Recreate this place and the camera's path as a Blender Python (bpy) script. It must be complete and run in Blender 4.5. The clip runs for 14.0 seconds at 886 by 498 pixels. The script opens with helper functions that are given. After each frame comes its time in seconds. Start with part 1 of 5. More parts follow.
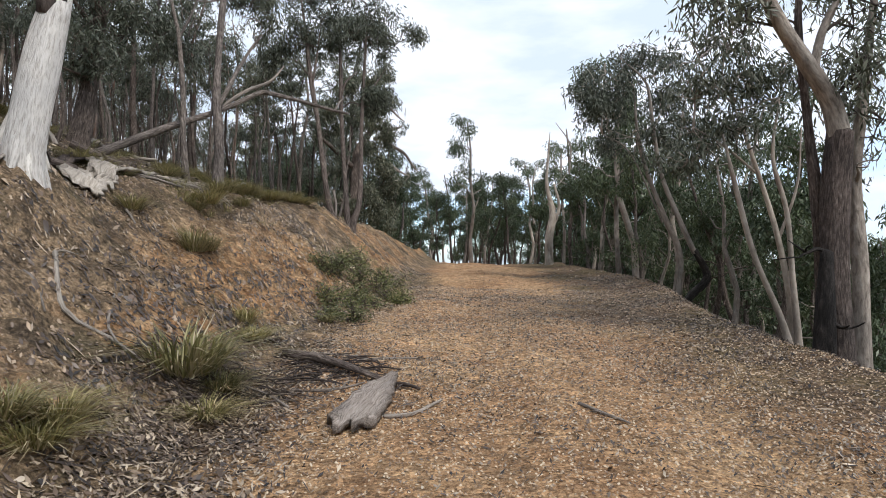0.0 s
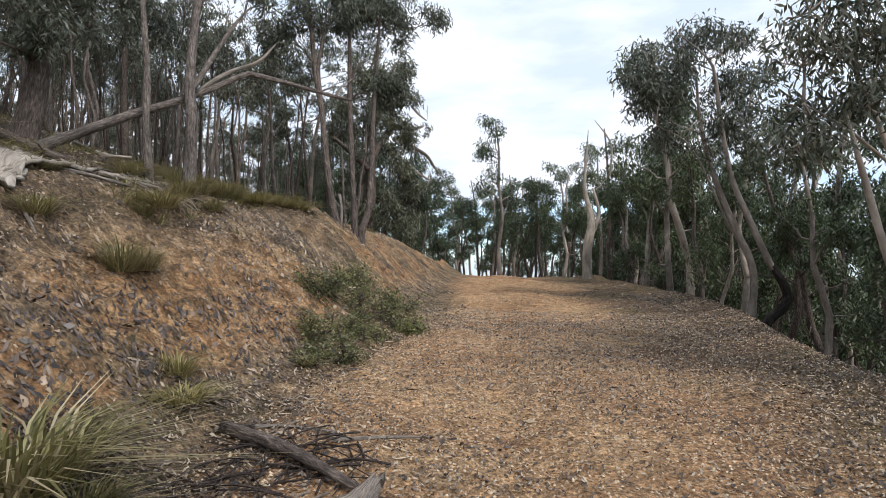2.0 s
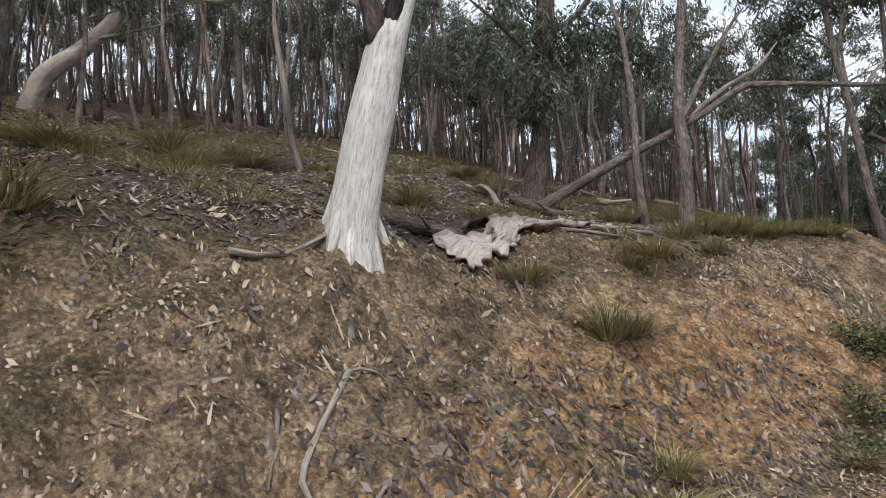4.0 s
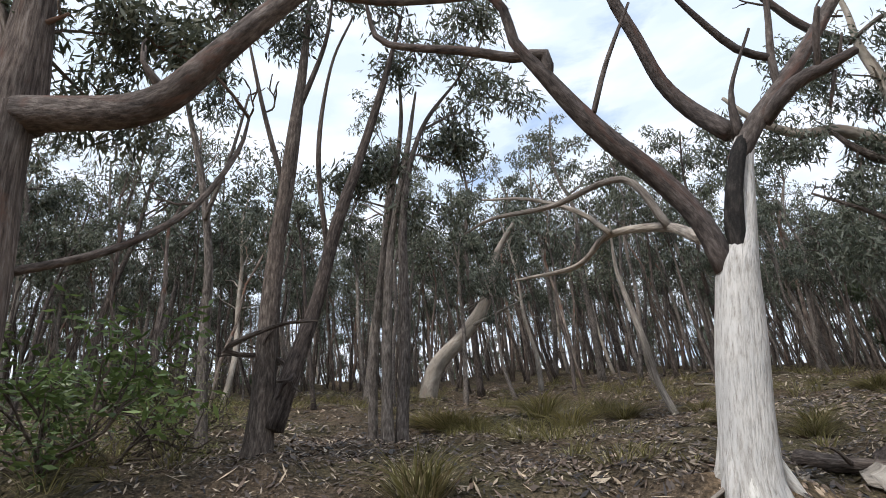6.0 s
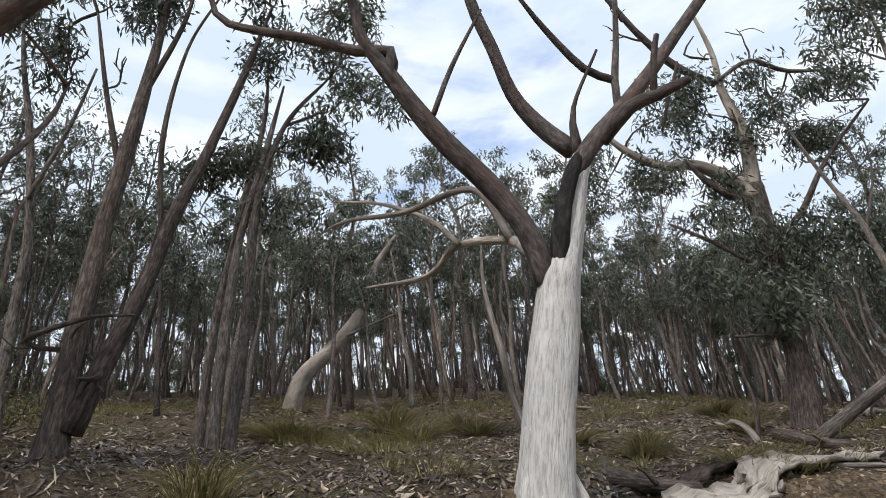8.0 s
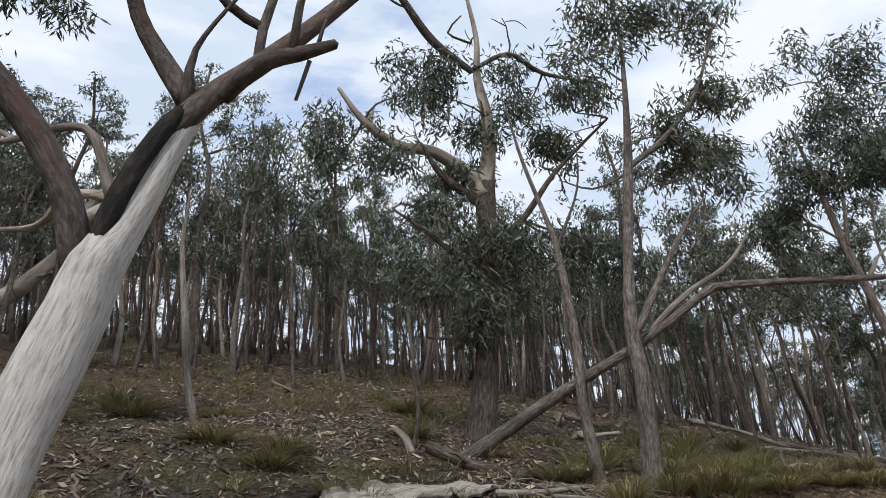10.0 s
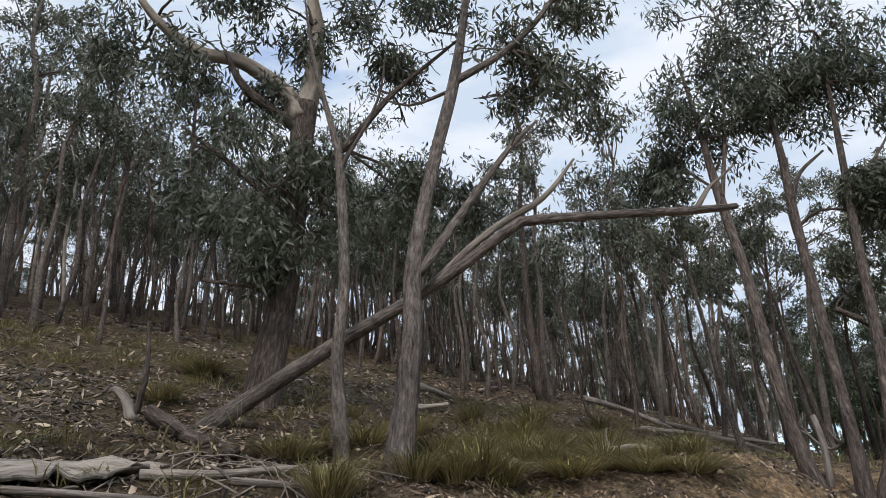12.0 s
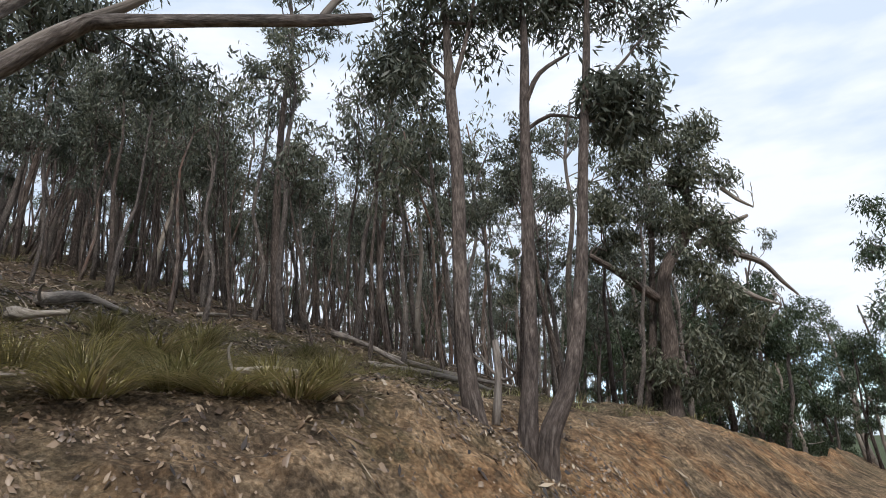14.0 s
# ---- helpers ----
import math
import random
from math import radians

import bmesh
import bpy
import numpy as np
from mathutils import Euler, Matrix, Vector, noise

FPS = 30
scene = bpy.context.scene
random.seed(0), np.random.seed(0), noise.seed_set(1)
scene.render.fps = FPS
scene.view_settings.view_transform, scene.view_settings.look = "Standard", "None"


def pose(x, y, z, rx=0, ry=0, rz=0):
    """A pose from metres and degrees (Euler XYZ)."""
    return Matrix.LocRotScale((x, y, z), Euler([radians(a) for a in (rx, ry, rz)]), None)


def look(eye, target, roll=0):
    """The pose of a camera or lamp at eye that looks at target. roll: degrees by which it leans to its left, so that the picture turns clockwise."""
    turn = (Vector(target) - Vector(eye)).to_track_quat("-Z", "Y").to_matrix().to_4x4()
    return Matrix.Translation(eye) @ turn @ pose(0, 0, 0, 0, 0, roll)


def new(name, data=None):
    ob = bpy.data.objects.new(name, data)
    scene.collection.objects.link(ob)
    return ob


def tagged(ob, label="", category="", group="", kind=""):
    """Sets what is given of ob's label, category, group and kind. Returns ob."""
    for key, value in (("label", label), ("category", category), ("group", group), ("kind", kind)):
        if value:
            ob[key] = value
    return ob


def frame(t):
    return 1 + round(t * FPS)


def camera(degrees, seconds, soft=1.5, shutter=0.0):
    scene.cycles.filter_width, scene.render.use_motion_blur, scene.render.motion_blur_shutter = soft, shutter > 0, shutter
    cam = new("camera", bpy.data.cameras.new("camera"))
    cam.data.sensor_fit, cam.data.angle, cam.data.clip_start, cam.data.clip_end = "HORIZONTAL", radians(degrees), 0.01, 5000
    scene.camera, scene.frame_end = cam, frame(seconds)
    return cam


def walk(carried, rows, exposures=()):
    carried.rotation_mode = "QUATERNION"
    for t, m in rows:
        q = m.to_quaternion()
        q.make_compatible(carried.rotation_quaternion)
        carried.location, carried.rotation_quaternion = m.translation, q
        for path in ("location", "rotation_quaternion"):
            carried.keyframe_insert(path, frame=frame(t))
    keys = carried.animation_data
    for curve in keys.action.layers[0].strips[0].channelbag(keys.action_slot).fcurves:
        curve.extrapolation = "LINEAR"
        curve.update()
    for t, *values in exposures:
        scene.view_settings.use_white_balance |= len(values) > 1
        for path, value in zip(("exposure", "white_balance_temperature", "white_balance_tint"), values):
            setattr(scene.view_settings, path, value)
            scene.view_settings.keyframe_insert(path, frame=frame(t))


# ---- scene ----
cam = camera(67.8, 14.0, 0.6)
PATH = [
    (0, (0.017, 0.21, 1.418), (0.008, 2.209, 1.461), 0.2),
    (0.5, (0.052, 0.709, 1.461), (0.009, 2.708, 1.501), 0.3),
    (1, (0.095, 1.22, 1.475), (0.06, 3.219, 1.52), 0.4),
    (1.5, (0.098, 1.725, 1.515), (0.041, 3.723, 1.563), 0.4),
    (2, (0.076, 2.335, 1.565), (-0.017, 4.332, 1.632), 0.4),
    (2.5, (0.033, 2.835, 1.64), (-0.192, 4.821, 1.719), 0.1),
    (3, (-0.086, 3.23, 1.707), (-0.701, 5.131, 1.803), -0.5),
    (3.5, (-0.163, 3.351, 1.844), (-1.17, 5.074, 1.963), -1.3),
    (4, (-0.133, 3.372, 1.846), (-1.565, 4.758, 2.013), -2.2),
    (4.2, (-0.153, 3.37, 1.844), (-1.719, 4.599, 2.043), -2.4),
    (6.3, (-0.151, 3.382, 1.946), (-1.859, 3.769, 2.911), -5.4),
    (6.5, (-0.136, 3.421, 1.93), (-1.84, 3.799, 2.905), -5.5),
    (7, (-0.12, 3.516, 1.861), (-1.811, 3.908, 2.854), -4.6),
    (7.5, (-0.113, 3.759, 1.863), (-1.79, 4.272, 2.824), -5.7),
    (8, (-0.232, 4.021, 1.892), (-1.853, 4.714, 2.837), -5.7),
    (8.5, (-0.313, 4.392, 1.945), (-1.854, 5.27, 2.869), -5.8),
    (9, (-0.178, 4.849, 1.988), (-1.668, 5.848, 2.871), -5.1),
    (9.2, (-0.086, 5.009, 2.099), (-1.565, 6.054, 2.947), -4.8),
    (11.3, (-0.142, 7.231, 2.42), (-1.511, 8.459, 3.208), -3.7),
    (11.5, (-0.14, 7.476, 2.412), (-1.514, 8.706, 3.188), -3.6),
    (12, (-0.156, 7.998, 2.37), (-1.53, 9.257, 3.097), -2.7),
    (12.5, (-0.163, 8.465, 2.307), (-1.489, 9.804, 2.976), -2.6),
    (13, (-0.077, 8.985, 2.324), (-1.347, 10.399, 2.946), -2.4),
    (13.5, (-0.187, 9.66, 2.36), (-1.336, 11.189, 2.948), -1.9),
    (14, (-0.17, 10.098, 2.27), (-1.189, 11.724, 2.835), -2.1),
]
walk(cam, [(t, look(eye, target, roll)) for t, eye, target, roll in PATH],
     [(0, 0.12), (3, 0.12), (4.2, 0.2), (6.3, 0.2), (7.5, 0.2), (8.5, -0.1), (9.2, -0.05), (11.3, -0.2), (12.2, -0.1), (12.8, 0.1), (14, 0.0)])

# ==== place ====
# overcast daylight: a broken cloud layer over blue sky and one wide soft sun
SUN_UP, SUN_TURN = 50, 141
world = bpy.data.worlds.new("cloudy_sky")
scene.world = world
world.use_nodes = True
wn, wl = world.node_tree.nodes, world.node_tree.links
wn.clear()
w_out = wn.new("ShaderNodeOutputWorld")
w_bg = wn.new("ShaderNodeBackground")
w_bg.inputs[1].default_value = 1.3
sky = wn.new("ShaderNodeTexSky")
sky.sky_type, sky.sun_disc = "NISHITA", False
sky.sun_elevation, sky.sun_rotation = radians(SUN_UP), radians(SUN_TURN)
sky_gain = wn.new("ShaderNodeMix")
sky_gain.data_type, sky_gain.blend_type = "RGBA", "MULTIPLY"
sky_gain.inputs[0].default_value = 1.0
wl.new(sky.outputs[0], sky_gain.inputs[6])
sky_gain.inputs[7].default_value = (0.16, 0.19, 0.23, 1)
w_tc = wn.new("ShaderNodeTexCoord")
w_map = wn.new("ShaderNodeMapping")
w_map.inputs["Scale"].default_value = (1.0, 1.0, 3.2)
wl.new(w_tc.outputs["Generated"], w_map.inputs[0])
w_noise = wn.new("ShaderNodeTexNoise")
w_noise.inputs["Scale"].default_value = 2.2
w_noise.inputs["Detail"].default_value = 7
w_noise.inputs["Roughness"].default_value = 0.55
w_noise.inputs["Distortion"].default_value = 0.4
wl.new(w_map.outputs[0], w_noise.inputs[0])
w_ramp = wn.new("ShaderNodeValToRGB")
w_ramp.color_ramp.elements[0].position, w_ramp.color_ramp.elements[1].position = 0.20, 0.36
w_sep = wn.new("ShaderNodeSeparateXYZ")
wl.new(w_tc.outputs["Generated"], w_sep.inputs[0])
w_low = wn.new("ShaderNodeMapRange")
w_low.inputs["From Min"].default_value, w_low.inputs["From Max"].default_value = 0.09, 0.17
w_low.inputs["To Min"].default_value, w_low.inputs["To Max"].default_value = -0.2, 0.0
wl.new(w_sep.outputs[2], w_low.inputs[0])
w_add = wn.new("ShaderNodeMath")
wl.new(w_noise.outputs[0], w_add.inputs[0])
wl.new(w_low.outputs[0], w_add.inputs[1])
wl.new(w_add.outputs[0], w_ramp.inputs[0])
w_tone = wn.new("ShaderNodeValToRGB")
w_tone.color_ramp.elements[0].position, w_tone.color_ramp.elements[1].position = 0.42, 0.62
w_tone.color_ramp.elements[0].color = (0.555, 0.645, 0.775, 1)
w_tone.color_ramp.elements[1].color = (0.755, 0.80, 0.88, 1)
w_noise2 = wn.new("ShaderNodeTexNoise")
w_noise2.inputs["Scale"].default_value = 4.5
w_noise2.inputs["Detail"].default_value = 6
wl.new(w_map.outputs[0], w_noise2.inputs[0])
wl.new(w_noise2.outputs[0], w_tone.inputs[0])
w_mix = wn.new("ShaderNodeMix")
w_mix.data_type = "RGBA"
wl.new(w_ramp.outputs[0], w_mix.inputs[0])
wl.new(sky_gain.outputs[2], w_mix.inputs[6])
wl.new(w_tone.outputs[0], w_mix.inputs[7])
wl.new(w_mix.outputs[2], w_bg.inputs[0])
wl.new(w_bg.outputs[0], w_out.inputs[0])

sun = new("sun", bpy.data.lights.new("sun", "SUN"))
sun.data.energy, sun.data.angle, sun.data.color = 2.4, radians(10), (1.0, 0.97, 0.93)
sun.rotation_euler = (radians(90 - SUN_UP), 0, radians(180 - SUN_TURN))


# ---- materials ----
def material(name, rough=0.85, spec=0.3):
    m = bpy.data.materials.new(name)
    m.use_nodes = True
    b = m.node_tree.nodes["Principled BSDF"]
    b.inputs["Roughness"].default_value = rough
    b.inputs["Specular IOR Level"].default_value = spec
    return m, m.node_tree.nodes, m.node_tree.links, b


def ramp(nodes, links, value, stops):
    r = nodes.new("ShaderNodeValToRGB")
    e = r.color_ramp.elements
    while len(e) < len(stops):
        e.new(0.5)
    for i, (p, c) in enumerate(stops):
        e[i].position, e[i].color = p, (*c, 1)
    links.new(value, r.inputs[0])
    return r.outputs[0]


def noise_node(nodes, links, coord, scale, detail=5, rough=0.6, dist=0.0):
    n = nodes.new("ShaderNodeTexNoise")
    for k, v in (("Scale", scale), ("Detail", detail), ("Roughness", rough), ("Distortion", dist)):
        n.inputs[k].default_value = v
    links.new(coord, n.inputs["Vector"])
    return n.outputs[0]


def mix(nodes, links, fac, a, b, blend="MIX"):
    n = nodes.new("ShaderNodeMix")
    n.data_type, n.blend_type = "RGBA", blend
    for slot, v in ((0, fac), (6, a), (7, b)):
        if isinstance(v, (int, float)):
            n.inputs[slot].default_value = v
        elif isinstance(v, tuple):
            n.inputs[slot].default_value = (*v, 1)
        else:
            links.new(v, n.inputs[slot])
    return n.outputs[2]


def bump(nodes, links, bsdf, height, strength, dist):
    b = nodes.new("ShaderNodeBump")
    b.inputs["Strength"].default_value, b.inputs["Distance"].default_value = strength, dist
    links.new(height, b.inputs["Height"])
    links.new(b.outputs[0], bsdf.inputs["Normal"])


def stretched(nodes, links, sx, sy, sz):
    tc = nodes.new("ShaderNodeAttribute")
    tc.attribute_name = "bark"
    mp = nodes.new("ShaderNodeMapping")
    mp.inputs["Scale"].default_value = (sx, sy, sz)
    links.new(tc.outputs["Vector"], mp.inputs[0])
    return mp.outputs[0]


def bark_material(name, dark, mid, light, along=0.18, streak=26, relief=0.6, patch=None, depth=(0.55, 1.15), patch_at=0.52):
    """Bark with fibres that run along the trunk, stains at a larger scale, and patches of a second colour."""
    m, n, l, b = material(name, 0.9, 0.2)
    fine = noise_node(n, l, stretched(n, l, 1, 1, along), streak, 6, 0.68, 0.2)
    big = noise_node(n, l, stretched(n, l, 1, 1, 0.5), 3.1, 4, 0.6)
    col = ramp(n, l, fine, [(0.30, dark), (0.52, mid), (0.74, light)])
    stain = ramp(n, l, big, [(0.35, (depth[0],) * 3), (0.65, (depth[1], depth[1] * 0.98, depth[1] * 0.95))])
    col = mix(n, l, 1.0, col, stain, "MULTIPLY")
    if patch:
        blot = noise_node(n, l, stretched(n, l, 1, 1, 0.35), 2.3, 5, 0.7, 0.6)
        fac = ramp(n, l, blot, [(patch_at, (0, 0, 0)), (patch_at + 0.08, (1, 1, 1))])
        col = mix(n, l, fac, col, patch)
    info = n.new("ShaderNodeObjectInfo")
    tone = ramp(n, l, info.outputs["Random"], [(0.0, (0.72, 0.70, 0.70)), (1.0, (1.2, 1.17, 1.12))])
    col = mix(n, l, 1.0, col, tone, "MULTIPLY")
    l.new(col, b.inputs["Base Color"])
    bump(n, l, b, fine, relief, 0.035)
    return m


BARK_GREY = bark_material("grey_brown_bark", (0.055, 0.045, 0.04), (0.23, 0.20, 0.185), (0.50, 0.455, 0.425), 0.22, 55, 1.0)
BARK_DARK = bark_material("dark_fibrous_bark", (0.035, 0.028, 0.026), (0.15, 0.122, 0.11), (0.36, 0.31, 0.28), 0.2, 50, 1.0)
BARK_STRINGY = bark_material("stringy_bark", (0.04, 0.03, 0.027), (0.26, 0.21, 0.185), (0.52, 0.46, 0.42), 0.1, 45, 1.0, (0.20, 0.12, 0.09))
BARK_PALE = bark_material("pale_smooth_bark", (0.22, 0.19, 0.165), (0.40, 0.36, 0.32), (0.55, 0.51, 0.47), 0.4, 9, 0.25, (0.26, 0.21, 0.18))
BARK_LIMB = bark_material("smooth_brown_limb_bark", (0.045, 0.038, 0.036), (0.15, 0.127, 0.12), (0.32, 0.28, 0.265), 0.35, 30, 0.7, (0.15, 0.092, 0.076))
BARK_WHITE = bark_material("bleached_bare_wood", (0.36, 0.33, 0.30), (0.76, 0.75, 0.735), (0.87, 0.865, 0.855), 0.13, 62, 0.7, (0.56, 0.53, 0.50), (0.84, 1.05), 0.57)
WOOD_DEAD = bark_material("weathered_dead_wood", (0.12, 0.10, 0.09), (0.36, 0.32, 0.285), (0.58, 0.54, 0.49), 0.10, 40, 0.7)
WOOD_GREY = bark_material("sun_bleached_grey_wood", (0.13, 0.11, 0.095), (0.38, 0.345, 0.31), (0.58, 0.54, 0.495), 0.10, 45, 0.8, None, (0.75, 1.12))
WOOD_SPLIT = bark_material("split_weathered_wood", (0.14, 0.115, 0.095), (0.60, 0.52, 0.455), (0.76, 0.69, 0.62), 0.045, 120, 1.0, None, (0.85, 1.08))
BARK_MOTTLED = bark_material("mottled_shedding_bark", (0.10, 0.085, 0.075), (0.33, 0.295, 0.265), (0.52, 0.48, 0.44), 0.3, 22, 0.5, (0.20, 0.17, 0.15), (0.7, 1.1), 0.5)
WOOD_CHAR = bark_material("charred_bark", (0.008, 0.008, 0.008), (0.03, 0.027, 0.026), (0.09, 0.08, 0.075), 0.3, 20, 0.9)


def leaf_material(name, dark, mid, light, trans=0.25):
    m, n, l, b = material(name, 0.45, 0.5)
    geo = n.new("ShaderNodeNewGeometry")
    col = ramp(n, l, geo.outputs["Random Per Island"], [(0.0, dark), (0.55, mid), (1.0, light)])
    info = n.new("ShaderNodeObjectInfo")
    tone = ramp(n, l, info.outputs["Random"], [(0.0, (0.75, 0.78, 0.80)), (1.0, (1.2, 1.15, 1.05))])
    col = mix(n, l, 1.0, col, tone, "MULTIPLY")
    l.new(col, b.inputs["Base Color"])
    tr = n.new("ShaderNodeBsdfTranslucent")
    l.new(col, tr.inputs[0])
    ms = n.new("ShaderNodeMixShader")
    ms.inputs[0].default_value = trans
    l.new(b.outputs[0], ms.inputs[1])
    l.new(tr.outputs[0], ms.inputs[2])
    l.new(ms.outputs[0], n["Material Output"].inputs[0])
    return m


LEAF_GUM = leaf_material("gum_leaf", (0.045, 0.054, 0.036), (0.10, 0.112, 0.077), (0.235, 0.245, 0.19), 0.28)
LEAF_SHRUB = leaf_material("shrub_leaf", (0.06, 0.07, 0.026), (0.145, 0.155, 0.06), (0.30, 0.29, 0.13), 0.3)
LEAF_FRESH = leaf_material("fresh_shrub_leaf", (0.045, 0.075, 0.022), (0.10, 0.155, 0.045), (0.21, 0.28, 0.11), 0.3)
LEAF_BUSH = leaf_material("bush_leaf", (0.035, 0.055, 0.026), (0.075, 0.105, 0.05), (0.16, 0.19, 0.11))
GRASS = leaf_material("tussock_grass", (0.10, 0.092, 0.036), (0.25, 0.225, 0.09), (0.46, 0.41, 0.22), 0.3)
GRASS_DRY = leaf_material("dry_grass", (0.20, 0.165, 0.09), (0.36, 0.30, 0.175), (0.55, 0.47, 0.32), 0.15)
LITTER = leaf_material("fallen_leaf", (0.022, 0.015, 0.013), (0.14, 0.095, 0.066), (0.52, 0.42, 0.315), 0.05)
LITTER_DARK = leaf_material("rotting_leaf", (0.012, 0.009, 0.008), (0.065, 0.042, 0.032), (0.20, 0.135, 0.10), 0.02)
CLOD = leaf_material("clay_clod", (0.035, 0.022, 0.016), (0.18, 0.12, 0.08), (0.38, 0.285, 0.205), 0.0)
PEBBLE = leaf_material("road_pebble", (0.10, 0.055, 0.035), (0.42, 0.28, 0.17), (0.70, 0.54, 0.38), 0.0)


def ground_material():
    m, n, l, b = material("gravel_and_leaf_litter", 0.95, 0.15)
    tc = n.new("ShaderNodeTexCoord").outputs["Object"]
    def attr(name):
        a = n.new("ShaderNodeAttribute")
        a.attribute_name = name
        return a.outputs["Fac"]
    fine = noise_node(n, l, tc, 38, 8, 0.75)
    mid = noise_node(n, l, tc, 5.5, 6, 0.65)
    big = noise_node(n, l, tc, 0.8, 4, 0.6)
    vor = n.new("ShaderNodeTexVoronoi")
    vor.inputs["Scale"].default_value = 26
    l.new(tc, vor.inputs["Vector"])
    road = ramp(n, l, fine, [(0.30, (0.12, 0.07, 0.042)), (0.48, (0.44, 0.305, 0.20)), (0.70, (0.72, 0.57, 0.42))])
    road = mix(n, l, 1.0, road, ramp(n, l, mid, [(0.3, (0.75, 0.68, 0.62)), (0.7, (1.15, 1.1, 1.0))]), "MULTIPLY")
    road = mix(n, l, 1.0, road, ramp(n, l, big, [(0.35, (0.85, 0.74, 0.66)), (0.65, (1.1, 1.08, 1.02))]), "MULTIPLY")
    litter = ramp(n, l, fine, [(0.28, (0.03, 0.024, 0.019)), (0.5, (0.11, 0.086, 0.066)), (0.74, (0.26, 0.215, 0.17))])
    litter = mix(n, l, 1.0, litter, ramp(n, l, mid, [(0.3, (0.6, 0.58, 0.56)), (0.7, (1.3, 1.22, 1.12))]), "MULTIPLY")
    clay = ramp(n, l, mid, [(0.3, (0.15, 0.082, 0.048)), (0.48, (0.40, 0.24, 0.128)), (0.72, (0.60, 0.43, 0.265))])
    clay = mix(n, l, 1.0, clay, ramp(n, l, fine, [(0.3, (0.62, 0.58, 0.55)), (0.7, (1.2, 1.18, 1.15))]), "MULTIPLY")
    green = ramp(n, l, mid, [(0.3, (0.03, 0.04, 0.02)), (0.7, (0.09, 0.11, 0.055))])
    soil = ramp(n, l, fine, [(0.30, (0.09, 0.066, 0.046)), (0.5, (0.33, 0.25, 0.175)), (0.70, (0.58, 0.475, 0.36))])
    soil = mix(n, l, 1.0, soil, ramp(n, l, mid, [(0.34, (0.38, 0.36, 0.35)), (0.66, (1.3, 1.22, 1.1))]), "MULTIPLY")
    moss = ramp(n, l, big, [(0.45, (0, 0, 0)), (0.62, (0.6, 0.6, 0.6))])
    litter = mix(n, l, moss, litter, ramp(n, l, fine, [(0.3, (0.05, 0.048, 0.024)), (0.7, (0.15, 0.14, 0.07))]))
    blot = ramp(n, l, noise_node(n, l, tc, 1.9, 6, 0.7, 0.5), [(0.40, (0.12, 0.12, 0.12)), (0.56, (1, 1, 1))])
    col = mix(n, l, mix(n, l, 1.0, attr("bank"), blot, "MULTIPLY"), litter, soil)
    torn = ramp(n, l, noise_node(n, l, tc, 6.5, 6, 0.75), [(0.38, (0, 0, 0)), (0.52, (1, 1, 1))])
    col = mix(n, l, mix(n, l, 1.0, attr("clay"), torn, "MULTIPLY"), col, clay)
    col = mix(n, l, attr("road"), col, road)
    col = mix(n, l, attr("far"), col, green)
    for scale, low, high in ((15, 0.74, 1.28), (44, 0.7, 1.34)):
        cell = n.new("ShaderNodeTexVoronoi")
        cell.inputs["Scale"].default_value = scale
        l.new(mix(n, l, 0.05, tc, n.new("ShaderNodeTexNoise").outputs["Color"]), cell.inputs["Vector"])
        one = n.new("ShaderNodeSeparateColor")
        l.new(cell.outputs["Color"], one.inputs[0])
        col = mix(n, l, 1.0, col, ramp(n, l, one.outputs[0], [(0.0, (low,) * 3), (1.0, (high, high * 0.98, high * 0.95))]), "MULTIPLY")
    l.new(col, b.inputs["Base Color"])
    add = n.new("ShaderNodeMath")
    add.operation = "ADD"
    l.new(fine, add.inputs[0])
    l.new(vor.outputs["Distance"], add.inputs[1])
    bump(n, l, b, add.outputs[0], 1.0, 0.045)
    return m


GROUND = ground_material()


# ---- the lie of the land ----
def vnoise(x, y, seed=0):
    """Smooth value noise, 0 to 1, on arrays."""
    xi, yi = np.floor(x), np.floor(y)
    fx, fy = x - xi, y - yi
    fx, fy = fx * fx * (3 - 2 * fx), fy * fy * (3 - 2 * fy)
    def h(a, b):
        v = np.sin(a * 127.1 + b * 311.7 + seed * 74.7) * 43758.5453
        return v - np.floor(v)
    return (h(xi, yi) * (1 - fx) + h(xi + 1, yi) * fx) * (1 - fy) + (h(xi, yi + 1) * (1 - fx) + h(xi + 1, yi + 1) * fx) * fy


def fbm(x, y, scale, octaves=4, seed=0):
    total, amp = 0, 0.5
    for k in range(octaves):
        total = total + amp * (vnoise(x * scale, y * scale, seed + k) - 0.5)
        scale, amp = scale * 2.03, amp * 0.5
    return total


def smooth(a, b, v):
    k = np.clip((v - a) / (b - a), 0, 1)
    return k * k * (3 - 2 * k)


def softmin(a, b, k=0.25):
    h = np.clip(0.5 + 0.5 * (b - a) / k, 0, 1)
    return b * (1 - h) + a * h - k * h * (1 - h)


def road_z(y):
    climb = 0.074 * y
    crest = 1.40 + 0.02 * (y - 19)
    fall = 1.52 - 0.05 * np.maximum(y - 25, 0)
    return softmin(softmin(climb, crest, 0.3), fall, 0.3)


def foot(y):
    """How far the toe of the bank stands left of the middle of the track."""
    return 1.5 - 0.95 * smooth(6.5, 12.5, y) + 0.35 * smooth(3, 0, y) - 0.3 * smooth(16, 24, y)


MOUND = 0.30  # earth heaped round the roots of the white tree


